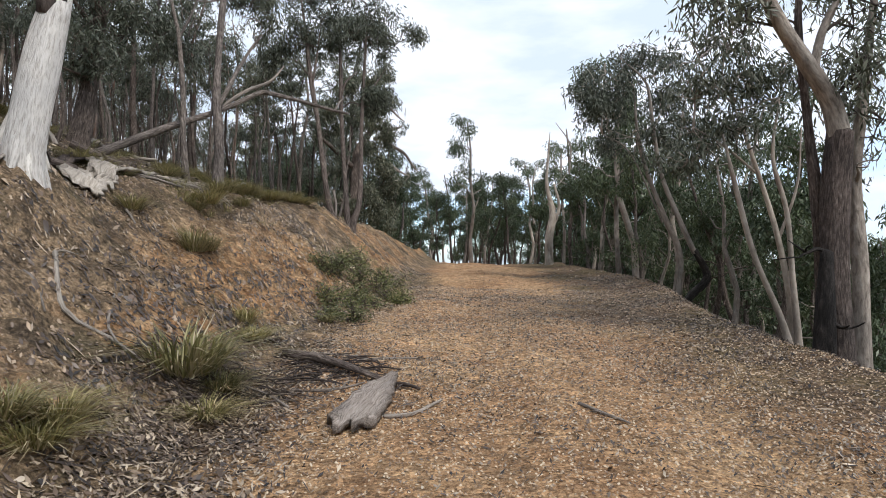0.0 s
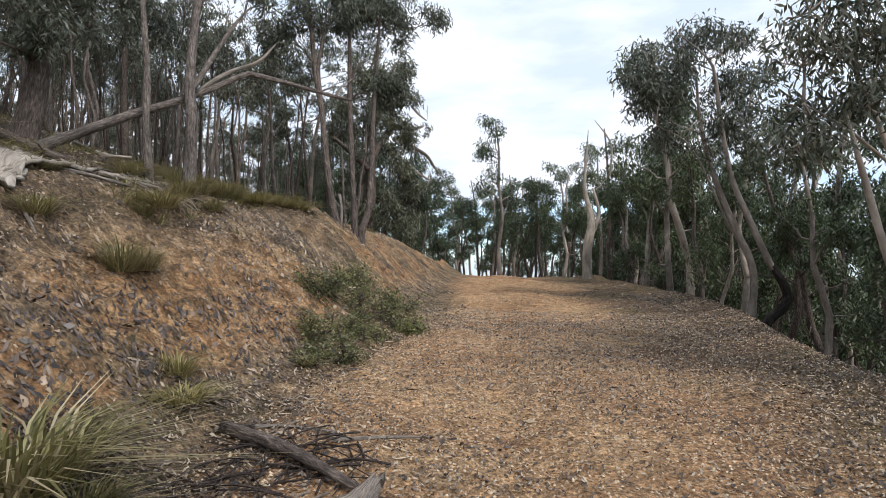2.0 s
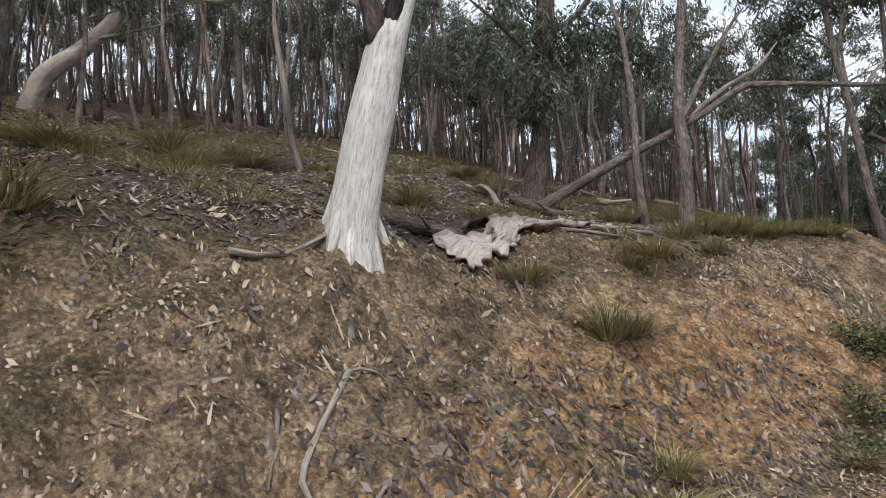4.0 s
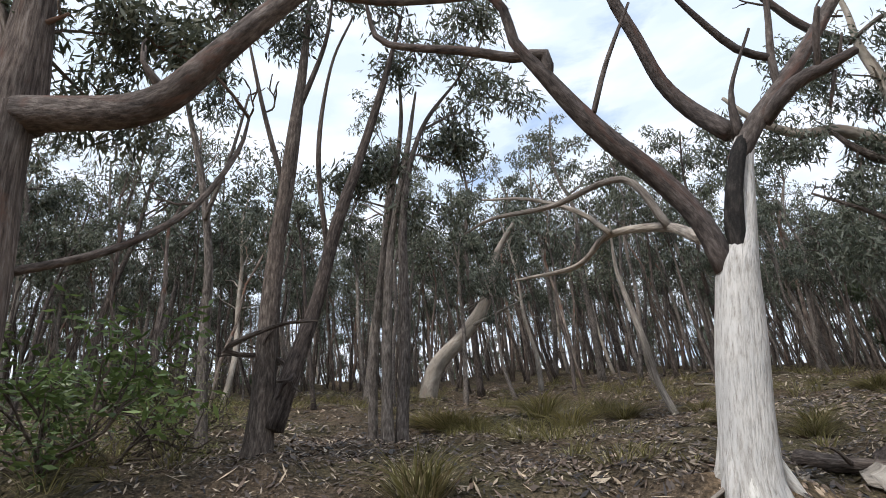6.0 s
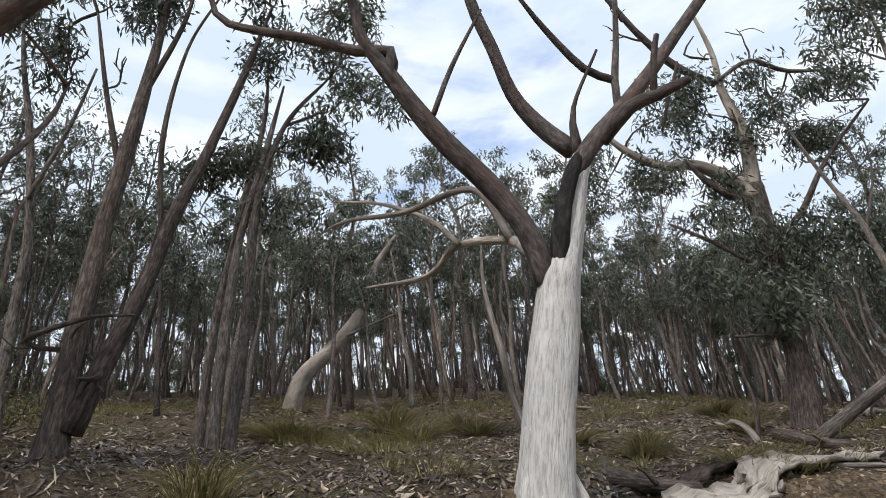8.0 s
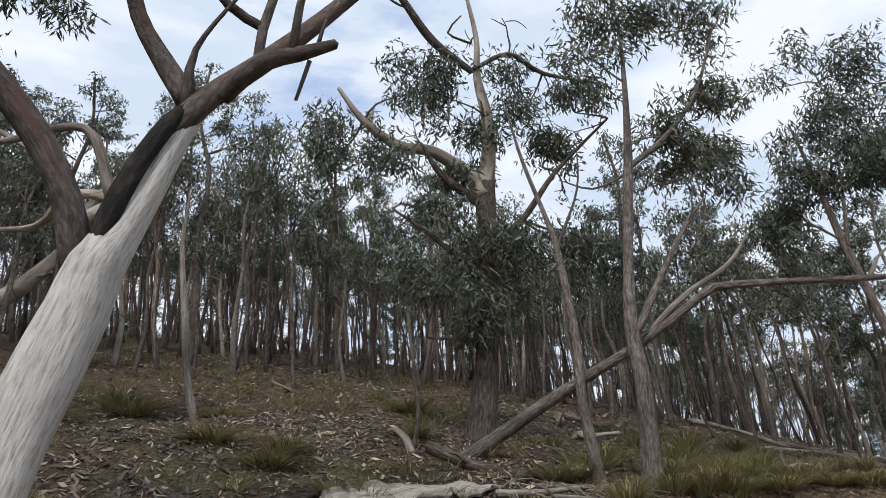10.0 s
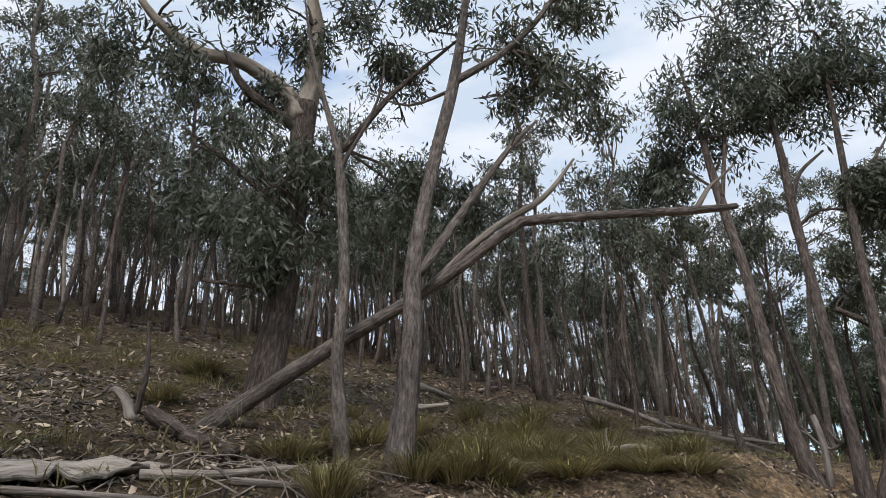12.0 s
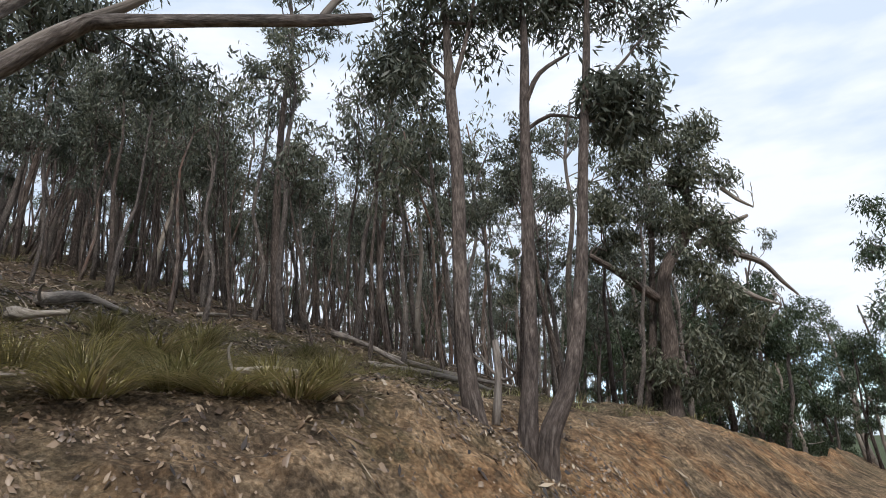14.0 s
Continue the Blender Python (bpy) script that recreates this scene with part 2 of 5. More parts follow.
def ground_z(x, y):
    x, y = np.asarray(x, float), np.asarray(y, float)
    s = -x
    base = road_z(y)
    yy = np.clip(y, -30, 26)
    hill = 1.0 + 0.343 * s + 0.3 * smooth(7, 11, y) + 0.32 * smooth(4.5, 2.6, s) * smooth(10, 13, y) - 0.02 * np.minimum(yy, 0)
    hill = hill - 0.43 * 9 * (np.sqrt(1 + (np.maximum(s - 19, 0) / 9) ** 2) - 1)
    hill = hill - 0.13 * np.maximum(y - 21, 0)
    over = np.maximum(s - foot(y), 0)
    bank = base + (0.88 + 0.14 * smooth(9, 12, y)) * over - 0.35 * (1 - np.exp(-over / 0.5))
    left = softmin(bank, hill, 0.28)
    left = np.where(s > 1.0, np.where(hill < base - 3, hill, left), bank)
    right = x - 3.9 - 0.3 * np.sin(y * 0.55)
    drop = base + 0.10 * np.exp(-(right / 0.45) ** 2) - 0.62 * np.maximum(right, 0) ** 1.0
    flat = base - 0.02 * np.maximum(x, 0)
    z = np.where(x < 0, left, np.minimum(flat + 0.10 * np.exp(-(right / 0.45) ** 2), drop))
    far = np.hypot(x, y)
    z = np.maximum(z, -26 + 0 * x)
    z = z * smooth(400, 120, far) - 26 * (1 - smooth(400, 120, far))
    rough = 0.35 + 0.65 * smooth(0.2, 1.6, s - foot(y) + 0.3)
    z = z + rough * (0.28 * fbm(x, y, 1.1, 3, 3) + 0.16 * fbm(x, y, 3.7, 4, 9)) * smooth(300, 60, far)
    z = z + 0.16 * fbm(x, y, 7.5, 3, 12) * smooth(0.15, 0.6, s - foot(y)) * smooth(3.2, 2.2, s - foot(y)) * smooth(40, 20, far)
    z = z + MOUND * np.exp(-((x + 3.72) / 0.42) ** 2 - ((y - 6.1) / 0.55) ** 2)
    z = z - 0.04 * (np.exp(-((x - 0.35) / 0.3) ** 2) + np.exp(-((x - 2.0) / 0.3) ** 2)) * (np.abs(y) < 60)
    return z


def gz(x, y):
    return float(ground_z(np.array([x]), np.array([y]))[0])


def mesh_from(name, verts, faces, mat):
    me = bpy.data.meshes.new(name)
    verts = np.asarray(verts, np.float32)
    faces = np.asarray(faces, np.int32)
    k = faces.shape[1]
    me.vertices.add(len(verts))
    me.vertices.foreach_set("co", verts.ravel())
    me.loops.add(faces.size)
    me.loops.foreach_set("vertex_index", faces.ravel())
    me.polygons.add(len(faces))
    me.polygons.foreach_set("loop_start", np.arange(0, faces.size, k, dtype=np.int32))
    me.update(calc_edges=True)
    me.materials.append(mat)
    return me


def spaced(*runs):
    """Grid lines: runs of (end, step) from the first value on."""
    out = [runs[0]]
    for end, step in runs[1:]:
        k = max(1, round((end - out[-1]) / step))
        out += list(np.linspace(out[-1], end, k + 1)[1:])
    return np.array(out)


gx = np.concatenate([-np.geomspace(3000, 46, 22), spaced(-45, (-14, 0.6), (-6.5, 0.2), (1.5, 0.075), (5.5, 0.12), (12, 0.35), (45, 1.2)), np.geomspace(48, 3000, 22)])
gy = np.concatenate([-np.geomspace(3000, 14, 22), spaced(-12, (-1, 0.5), (15, 0.075), (24, 0.18), (60, 0.8)), np.geomspace(63, 3000, 22)])
X, Y = np.meshgrid(gx, gy)
Z = ground_z(X, Y)
nx, ny = len(gx), len(gy)
idx = np.arange(nx * ny).reshape(ny, nx)
quads = np.stack([idx[:-1, :-1], idx[:-1, 1:], idx[1:, 1:], idx[1:, :-1]], -1).reshape(-1, 4)
ground_mesh = mesh_from("ground", np.stack([X, Y, Z], -1).reshape(-1, 3), quads, GROUND)
edge = -X - foot(Y)
mask_road = (smooth(0.15, -0.55, edge + 0.5 * fbm(X, Y, 1.3, 4, 21)) * (1 - smooth(1.5, 3.2, X + 2.2 * fbm(X, Y, 0.7, 4, 5)) * 0.85))
band = smooth(0.25, 0.7, edge) * smooth(2.1, 1.1, edge)
mask_clay = np.clip(band * smooth(0.0, 0.12, fbm(X, Y, 1.3, 5, 40) + 0.0 + 0.30 * smooth(2.0, 1.6, edge) * smooth(0.5, 0.9, edge) * smooth(6.0, 7.2, Y) * smooth(11.5, 9.5, Y) + 0.14 * smooth(12.5, 13.5, Y) * smooth(18, 16, Y)), 0, 1)
mask_bank = smooth(-0.5, 0.2, edge) * smooth(2.9, 1.9, edge + 0.9 * fbm(X, Y, 0.8, 3, 15))
mask_far = smooth(60, 140, np.hypot(X, Y))
for key, val in (("road", mask_road), ("clay", mask_clay), ("bank", mask_bank), ("far", mask_far)):
    a = ground_mesh.attributes.new(key, "FLOAT", "POINT")
    a.data.foreach_set("value", val.ravel().astype(np.float32))
ground_mesh.polygons.foreach_set("use_smooth", np.ones(len(quads), bool))
ground = tagged(new("ground", ground_mesh), "stony orange track cut into a hillside covered in leaf litter", "ground", kind="structure")


# ---- builders for trees ----
def curve_points(pts, step):
    """A smooth line (Catmull-Rom) through a few (x, y, z, radius)."""
    p = np.array(pts, float)
    p = np.vstack([2 * p[0] - p[1], p, 2 * p[-1] - p[-2]])
    out = []
    for i in range(1, len(p) - 2):
        k = max(2, int(np.linalg.norm(p[i + 1, :3] - p[i, :3]) / step))
        for u in np.arange(k) / k:
            a, b, c, d = p[i - 1], p[i], p[i + 1], p[i + 2]
            out.append(0.5 * (2 * b + (c - a) * u + (2 * a - 5 * b + 4 * c - d) * u * u + (3 * b - a - 3 * c + d) * u ** 3))
    out.append(p[-2])
    out = np.array(out)
    out[:, 3] = np.maximum(out[:, 3], 0.002)
    return out


class Wood:
    """Collects tubes for one mesh."""
    def __init__(self):
        self.v, self.f, self.a, self.count = [], [], [], 0

    def tube(self, pts, step=0.25, sides=8, lump=0.06, rng=None, flare=0.0):
        line = curve_points(pts, step)
        n = len(line)
        d = np.gradient(line[:, :3], axis=0)
        d /= np.linalg.norm(d, axis=1, keepdims=True) + 1e-9
        ref = np.array([1.0, 0.12, 0.07]) if abs(d[0, 0]) < 0.9 else np.array([0.1, 1.0, 0.05])
        u = ref - d * (d @ ref)[:, None]
        u /= np.linalg.norm(u, axis=1, keepdims=True) + 1e-9
        w = np.cross(d, u)
        ang = np.linspace(0, 2 * np.pi, sides, endpoint=False)
        rng = rng or np.random.default_rng(1)
        ph = rng.uniform(0, 6.28, 4)
        k = np.arange(n)[:, None] * step
        r = line[:, 3:4] * (1 + lump * (np.sin(2 * ang + ph[0] + k * 1.7) + 0.7 * np.sin(3 * ang + ph[1] - k * 2.9) + 0.8 * np.sin(5 * ang + ph[2] + k * 1.1) + np.sin(k * 3.7 + ph[3])))
        if flare:
            h = np.arange(n)[:, None] / max(n - 1, 1) * np.linalg.norm(line[-1, :3] - line[0, :3])
            r = r * (1 + flare * np.exp(-h / 0.28) * (1 + 0.28 * np.sin(5 * ang + ph[1])))
        ring = line[:, None, :3] + r[..., None] * (np.cos(ang)[None, :, None] * u[:, None] + np.sin(ang)[None, :, None] * w[:, None])
        base = self.count
        self.v.append(ring.reshape(-1, 3))
        run = np.concatenate([[0], np.cumsum(np.linalg.norm(np.diff(line[:, :3], axis=0), axis=1))]) + 7.3 * (base % 17)
        wide = np.maximum(line[:, 3], 0.03)[:, None]
        self.a.append(np.stack([np.cos(ang) * wide, np.sin(ang) * wide, np.broadcast_to(run[:, None], (n, sides))], -1).reshape(-1, 3))
        self.a.append(np.zeros((2, 3)) + np.array([[0, 0, run[0]], [0, 0, run[-1]]]))
        i = np.arange(n - 1)[:, None] * sides
        j = np.arange(sides)[None]
        a, b = base + i + j, base + i + (j + 1) % sides
        self.f.append(np.stack([a, b, b + sides, a + sides], -1).reshape(-1, 4))
        self.v.append(np.array([line[0, :3] - d[0] * line[0, 3] * 0.2, line[-1, :3] + d[-1] * line[-1, 3] * 0.6]))
        c0, c1, last = base + n * sides, base + n * sides + 1, base + (n - 1) * sides
        jj = np.arange(sides)
        self.f.append(np.stack([base + (jj + 1) % sides, base + jj, np.full(sides, c0), np.full(sides, c0)], -1))
        self.f.append(np.stack([last + jj, last + (jj + 1) % sides, np.full(sides, c1), np.full(sides, c1)], -1))
        self.count += n * sides + 2
        return line

    def mesh(self, name, mat):
        v, f = np.vstack(self.v), np.vstack(self.f)
        tri = f[:, 2] == f[:, 3]
        me = bpy.data.meshes.new(name)
        me.from_pydata(v.tolist(), [], f[~tri].tolist() + f[tri][:, :3].tolist())
        me.materials.append(mat)
        me.polygons.foreach_set("use_smooth", np.ones(len(me.polygons), bool))
        at = me.attributes.new("bark", "FLOAT_VECTOR", "POINT")
        at.data.foreach_set("vector", np.vstack(self.a).astype(np.float32).ravel())
        return me


def leaves_mesh(name, centres, spread, per, length, width, rng, mat, droop=0.75):
    """Sprays of narrow hanging leaves round each centre."""
    c = np.repeat(np.asarray(centres, float), per, 0)
    n = len(c)
    off = rng.normal(0, 1, (n, 3))
    off *= (rng.uniform(0.25, 1, (n, 1)) ** 0.6) / (np.linalg.norm(off, axis=1, keepdims=True) + 1e-9)
    p = c + off * np.array(spread)
    d = rng.normal(0, 1, (n, 3))
    d[:, 2] = d[:, 2] * 0.5 - droop * 1.6
    d /= np.linalg.norm(d, axis=1, keepdims=True)
    s = np.cross(d, rng.normal(0, 1, (n, 3)))
    s /= np.linalg.norm(s, axis=1, keepdims=True) + 1e-9
    L = length * rng.uniform(0.6, 1.25, (n, 1))
    W = width * rng.uniform(0.7, 1.3, (n, 1))
    v = np.stack([p, p + d * L * 0.45 + s * W * 0.5, p + d * L, p + d * L * 0.45 - s * W * 0.5], 1).reshape(-1, 3)
    return mesh_from(name, v, np.arange(4 * n).reshape(-1, 4), mat)


def part(name, mesh, parent, label=""):
    ob = new(name, mesh)
    ob.parent = parent
    if label:
        tagged(ob, label)
    return ob


def thing(name, x, y, z, label, category, group=""):
    ob = tagged(new(name), label, category, group)
    ob.location = (x, y, z)
    return ob


def grow(wood, rng, start, direction, length, radius, depth, tips, wander=0.25, sides=6, lift=0.25):
    """A limb that bends, forks and thins; gathers the twig ends."""
    p, d = np.array(start, float), np.array(direction, float)
    d /= np.linalg.norm(d)
    pts = [(*p, radius)]
    k = 4
    for i in range(k):
        d = d + rng.normal(0, wander, 3) + np.array([0, 0, lift * 0.3])
        d /= np.linalg.norm(d)
        p = p + d * length / k
        pts.append((*p, radius * (1 - 0.75 * (i + 1) / k) + 0.004))
    line = wood.tube(pts, max(length / 6, 0.12), sides, 0.05, rng)
    tips.append(p)
    if depth > 0:
        for i in range(rng.integers(2, 4)):
            at = line[int(len(line) * rng.uniform(0.45, 0.95))]
            nd = d + rng.normal(0, 0.65, 3)
            grow(wood, rng, at[:3], nd, length * rng.uniform(0.45, 0.7), at[3] * 0.65, depth - 1, tips, wander, max(4, sides - 1), lift)
    else:
        tips.append(line[len(line) // 2, :3])


def forest_kind(seed, height, radius, bare, bark, leaf, per=34, spread=0.55, lean=0.05):
    """One slender gum tree: a trunk with limbs, and a crown of leaf sprays."""
    rng = np.random.default_rng(seed)
    wood, tips = Wood(), []
    d = rng.normal(0, lean, 2)
    pts = []
    for i in range(6):
        u = i / 5
        w = rng.normal(0, 0.10, 2) * (0 < i)
        pts.append((d[0] * u * height + w[0], d[1] * u * height + w[1], u * height - 0.25 * (i == 0), radius * (1 - 0.72 * u)))
    line = wood.tube(pts, 0.6, 7, 0.06, rng, 0.35)
    for i in range(int(5 + height * 0.5)):
        u = rng.uniform(bare, 0.98)
        at = line[int(u * (len(line) - 1))]
        a = rng.uniform(0, 6.28)
        grow(wood, rng, at[:3], (math.cos(a), math.sin(a), rng.uniform(0.5, 1.4)), height * rng.uniform(0.10, 0.22) * (1.25 - 0.5 * u), at[3] * 0.45, 1, tips, 0.25, 4)
    for i in range(2):
        u = rng.uniform(0.12, max(bare, 0.2))
        at = line[int(u * (len(line) - 1))]
        a = rng.uniform(0, 6.28)
        grow(wood, rng, at[:3], (math.cos(a), math.sin(a), rng.uniform(-0.1, 0.5)), rng.uniform(0.5, 1.1), at[3] * 0.25, 0, [], 0.3, 4)
    tips = np.array(tips)
    return wood.mesh("trunk", bark), leaves_mesh("crown", tips, (spread, spread, spread * 0.7), per, 0.17, 0.045, rng, leaf)


def plant(kind, x, y, scale, turn, label, group, sink=0.0, name="gum_tree"):
    t = thing(name, x, y, gz(x, y) - sink, label, "tree", group)
    t.rotation_euler = (rng.normal(0, 0.07), rng.normal(0, 0.07), turn)
    t.scale = (scale, scale, scale)
    part("trunk", kind[0], t)
    part("crown", kind[1], t)
    return t


# ---- trees that stand near the track, limb by limb: kind, flare at the foot, then (x, y, z, radius) ----
WHITE_LOWER = [
    ("T", 0.5, [(-3.74, 6.00, 2.31, 0.17), (-3.72, 6.08, 2.77, 0.162), (-3.70, 6.18, 3.18, 0.16), (-3.69, 6.26, 3.47, 0.154), (-3.66, 6.31, 3.71, 0.142), (-3.65, 6.42, 3.96, 0.105), (-3.65, 6.52, 4.24, 0.092), (-3.65, 6.64, 4.64, 0.082), (-3.63, 6.73, 4.85, 0.07)]),
    ("C", 0, [(-3.59, 6.29, 3.77, 0.04), (-3.60, 6.33, 3.98, 0.065), (-3.59, 6.42, 4.30, 0.06), (-3.59, 6.57, 4.65, 0.06), (-3.59, 6.67, 4.80, 0.04)]),
]
WHITE_MIDDLE = [
    ("L", 0, [(-3.68, 6.24, 3.72, 0.09), (-3.65, 6.12, 4.08, 0.08), (-3.68, 5.93, 4.42, 0.078), (-3.71, 5.60, 4.81, 0.072), (-3.72, 5.41, 5.07, 0.068), (-3.71, 5.20, 5.38, 0.06), (-3.70, 5.00, 5.69, 0.045), (-3.66, 4.94, 5.99, 0.04), (-3.66, 4.68, 6.31, 0.035), (-3.73, 4.35, 6.62, 0.028)]),
    ("L", 0, [(-3.72, 5.22, 5.35, 0.055), (-3.67, 5.22, 5.55, 0.05), (-3.76, 4.99, 5.58, 0.042), (-3.87, 4.67, 5.72, 0.038), (-4.07, 4.08, 5.92, 0.03), (-4.05, 3.94, 6.11, 0.02), (-3.97, 3.89, 6.38, 0.01)]),
    ("L", 0, [(-3.67, 5.52, 5.01, 0.022), (-3.58, 5.67, 5.43, 0.02), (-3.45, 5.92, 5.97, 0.012)]),
]
WHITE_UPPER = [
    ("L", 0, [(-3.73, 6.70, 4.95, 0.075), (-3.91, 6.56, 5.32, 0.07), (-3.94, 6.38, 5.64, 0.06), (-3.90, 6.24, 6.08, 0.055), (-3.84, 6.06, 6.56, 0.05), (-3.74, 5.99, 7.19, 0.035)]),
    ("L", 0, [(-3.64, 6.58, 4.61, 0.078), (-3.56, 6.78, 4.91, 0.076), (-3.46, 7.04, 5.20, 0.068), (-3.34, 7.36, 5.59, 0.062), (-3.23, 7.65, 5.98, 0.058), (-3.03, 8.08, 6.56, 0.045)]),
    ("L", 0, [(-3.43, 7.04, 5.49, 0.03), (-3.50, 6.82, 5.63, 0.03), (-3.49, 6.52, 5.97, 0.024), (-3.47, 6.29, 6.30, 0.016)]),
    ("L", 0, [(-3.47, 7.03, 5.18, 0.035), (-3.43, 7.04, 5.49, 0.034), (-3.38, 7.10, 5.82, 0.028), (-3.27, 7.14, 6.31, 0.02)]),
]
WHITE_TOP = [
    ("L", 0, [(-3.63, 6.67, 4.84, 0.05), (-3.54, 6.66, 5.21, 0.02), (-3.40, 6.91, 5.76, 0.012)]),
    ("G", 0, [(-3.87, 6.26, 4.06, 0.05), (-4.62, 6.52, 4.60, 0.042), (-5.23, 6.30, 4.85, 0.036), (-5.76, 6.18, 4.78, 0.03), (-6.38, 5.73, 4.91, 0.012)]),
    ("G", 0, [(-4.53, 6.49, 4.55, 0.04), (-4.71, 6.28, 5.15, 0.034), (-5.35, 5.82, 5.23, 0.028), (-5.84, 5.39, 5.37, 0.018), (-6.23, 5.17, 5.39, 0.008)]),
    ("G", 0, [(-5.13, 6.27, 4.82, 0.03), (-5.33, 6.09, 5.17, 0.024), (-5.68, 5.73, 5.52, 0.018), (-6.01, 5.35, 5.70, 0.01)]),
]
WHITE = WHITE_LOWER + WHITE_MIDDLE + WHITE_UPPER + WHITE_TOP
WHITESTUB = [
    ("L", 0, [(-3.53, 6.84, 4.91, 0.055), (-3.31, 7.00, 5.10, 0.055), (-3.16, 7.18, 5.15, 0.05), (-3.01, 7.35, 5.20, 0.035)]),
    ("L", 0, [(-3.18, 7.14, 5.15, 0.03), (-3.05, 7.12, 5.41, 0.025), (-2.96, 7.12, 5.55, 0.02)]),
    ("L", 0, [(-3.14, 7.24, 5.11, 0.016), (-3.28, 7.22, 4.89, 0.012)]),
    ("L", 0, [(-3.10, 7.26, 5.16, 0.015), (-2.99, 7.27, 5.34, 0.008)]),
]
STRINGY_LOWER = [
    ("T", 0.5, [(-4.28, 1.56, 2.55, 0.23), (-4.32, 1.48, 3.45, 0.2), (-4.22, 1.44, 4.37, 0.19), (-4.17, 1.42, 5.08, 0.19)]),
    ("T", 0, [(-4.21, 1.45, 5.01, 0.19), (-4.10, 1.48, 5.71, 0.15), (-4.01, 1.49, 6.27, 0.13), (-3.96, 1.48, 6.79, 0.11)]),
    ("T", 0, [(-4.20, 1.39, 5.05, 0.12), (-4.10, 1.29, 5.69, 0.1), (-4.07, 1.13, 6.11, 0.09), (-4.01, 1.00, 6.58, 0.08)]),
    ("T", 0, [(-4.23, 1.28, 4.83, 0.12), (-4.14, 1.10, 5.28, 0.1), (-4.07, 0.79, 5.73, 0.09)]),
]
STRINGY_MIDDLE = [
    ("B", 0, [(-4.17, 1.38, 5.06, 0.14), (-4.04, 1.90, 5.00, 0.115), (-3.96, 2.26, 4.99, 0.105), (-3.86, 2.52, 5.06, 0.1), (-3.69, 2.85, 5.32, 0.09), (-3.54, 3.23, 5.65, 0.08), (-3.51, 3.48, 5.81, 0.05), (-3.60, 3.97, 5.87, 0.03), (-3.60, 4.64, 6.01, 0.024), (-3.54, 5.15, 6.13, 0.012)]),
    ("B", 0, [(-3.53, 3.30, 5.74, 0.05), (-3.44, 3.38, 6.06, 0.05), (-3.32, 3.54, 6.43, 0.04)]),
    ("B", 0, [(-4.32, 1.40, 3.90, 0.032), (-4.40, 2.00, 4.10, 0.03), (-4.53, 2.34, 4.35, 0.028), (-4.62, 2.65, 4.69, 0.024), (-4.72, 2.90, 5.25, 0.018), (-4.73, 2.97, 5.61, 0.01)]),
]
STRINGY = STRINGY_LOWER + STRINGY_MIDDLE
FORKL_LOWER = [
    ("T", 0.5, [(-6.25, 3.06, 2.89, 0.132), (-6.19, 3.12, 3.80, 0.106), (-6.13, 3.17, 4.92, 0.088), (-6.04, 3.27, 5.87, 0.0748), (-5.96, 3.40, 7.20, 0.0528), (-5.89, 3.48, 8.32, 0.022)]),
    ("T", 0, [(-6.19, 3.20, 3.34, 0.106), (-6.12, 3.36, 3.83, 0.088), (-6.12, 3.59, 4.55, 0.0704), (-6.09, 3.77, 5.36, 0.0616), (-6.07, 4.01, 6.13, 0.0528), (-5.94, 4.29, 7.08, 0.0396), (-5.77, 4.56, 8.11, 0.0176)]),
    ("T", 0, [(-6.07, 3.24, 5.82, 0.0352), (-5.98, 3.01, 6.70, 0.0264), (-5.87, 2.82, 7.59, 0.0132)]),
    ("T", 0, [(-6.03, 3.34, 6.69, 0.0352), (-5.80, 3.65, 7.59, 0.0264), (-5.71, 3.75, 8.34, 0.0132)]),
]
FORKL_MIDDLE = [
    ("T", 0, [(-6.14, 3.68, 5.12, 0.0264), (-6.00, 3.59, 6.22, 0.0264), (-5.84, 3.72, 7.29, 0.0176), (-5.72, 3.98, 8.01, 0.0106)]),
    ("T", 0, [(-6.19, 3.10, 4.02, 0.022), (-6.13, 2.75, 4.06, 0.0264), (-5.93, 3.22, 4.22, 0.0176), (-5.84, 3.58, 4.23, 0.0106)]),
]
FORKL = FORKL_LOWER + FORKL_MIDDLE
THINL = [
    ("T", 0.5, [(-6.96, 2.54, 3.08, 0.06), (-6.96, 2.47, 4.35, 0.055), (-6.84, 2.45, 5.41, 0.05), (-6.75, 2.29, 6.46, 0.04), (-6.69, 2.05, 7.49, 0.025), (-6.67, 1.93, 8.20, 0.012)]),
    ("T", 0, [(-6.75, 2.39, 5.79, 0.03), (-6.59, 2.64, 6.60, 0.022), (-6.47, 2.80, 7.36, 0.012)]),
]
TWIN = [
    ("T", 0.5, [(-6.85, 4.31, 3.39, 0.0595), (-6.76, 4.35, 4.56, 0.051), (-6.66, 4.43, 5.55, 0.0425), (-6.48, 4.64, 6.61, 0.034), (-6.40, 4.80, 7.52, 0.0127)]),
    ("T", 0.5, [(-6.87, 4.46, 3.39, 0.0638), (-6.73, 4.54, 4.55, 0.0553), (-6.56, 4.57, 5.87, 0.0467), (-6.39, 4.82, 6.90, 0.0298), (-6.22, 5.32, 7.63, 0.0127)]),
    ("T", 0.5, [(-7.12, 4.20, 3.57, 0.051), (-6.97, 4.26, 4.65, 0.0467), (-6.76, 4.44, 5.99, 0.0382), (-6.56, 4.61, 7.10, 0.0255), (-6.44, 4.61, 7.93, 0.0102)]),
]
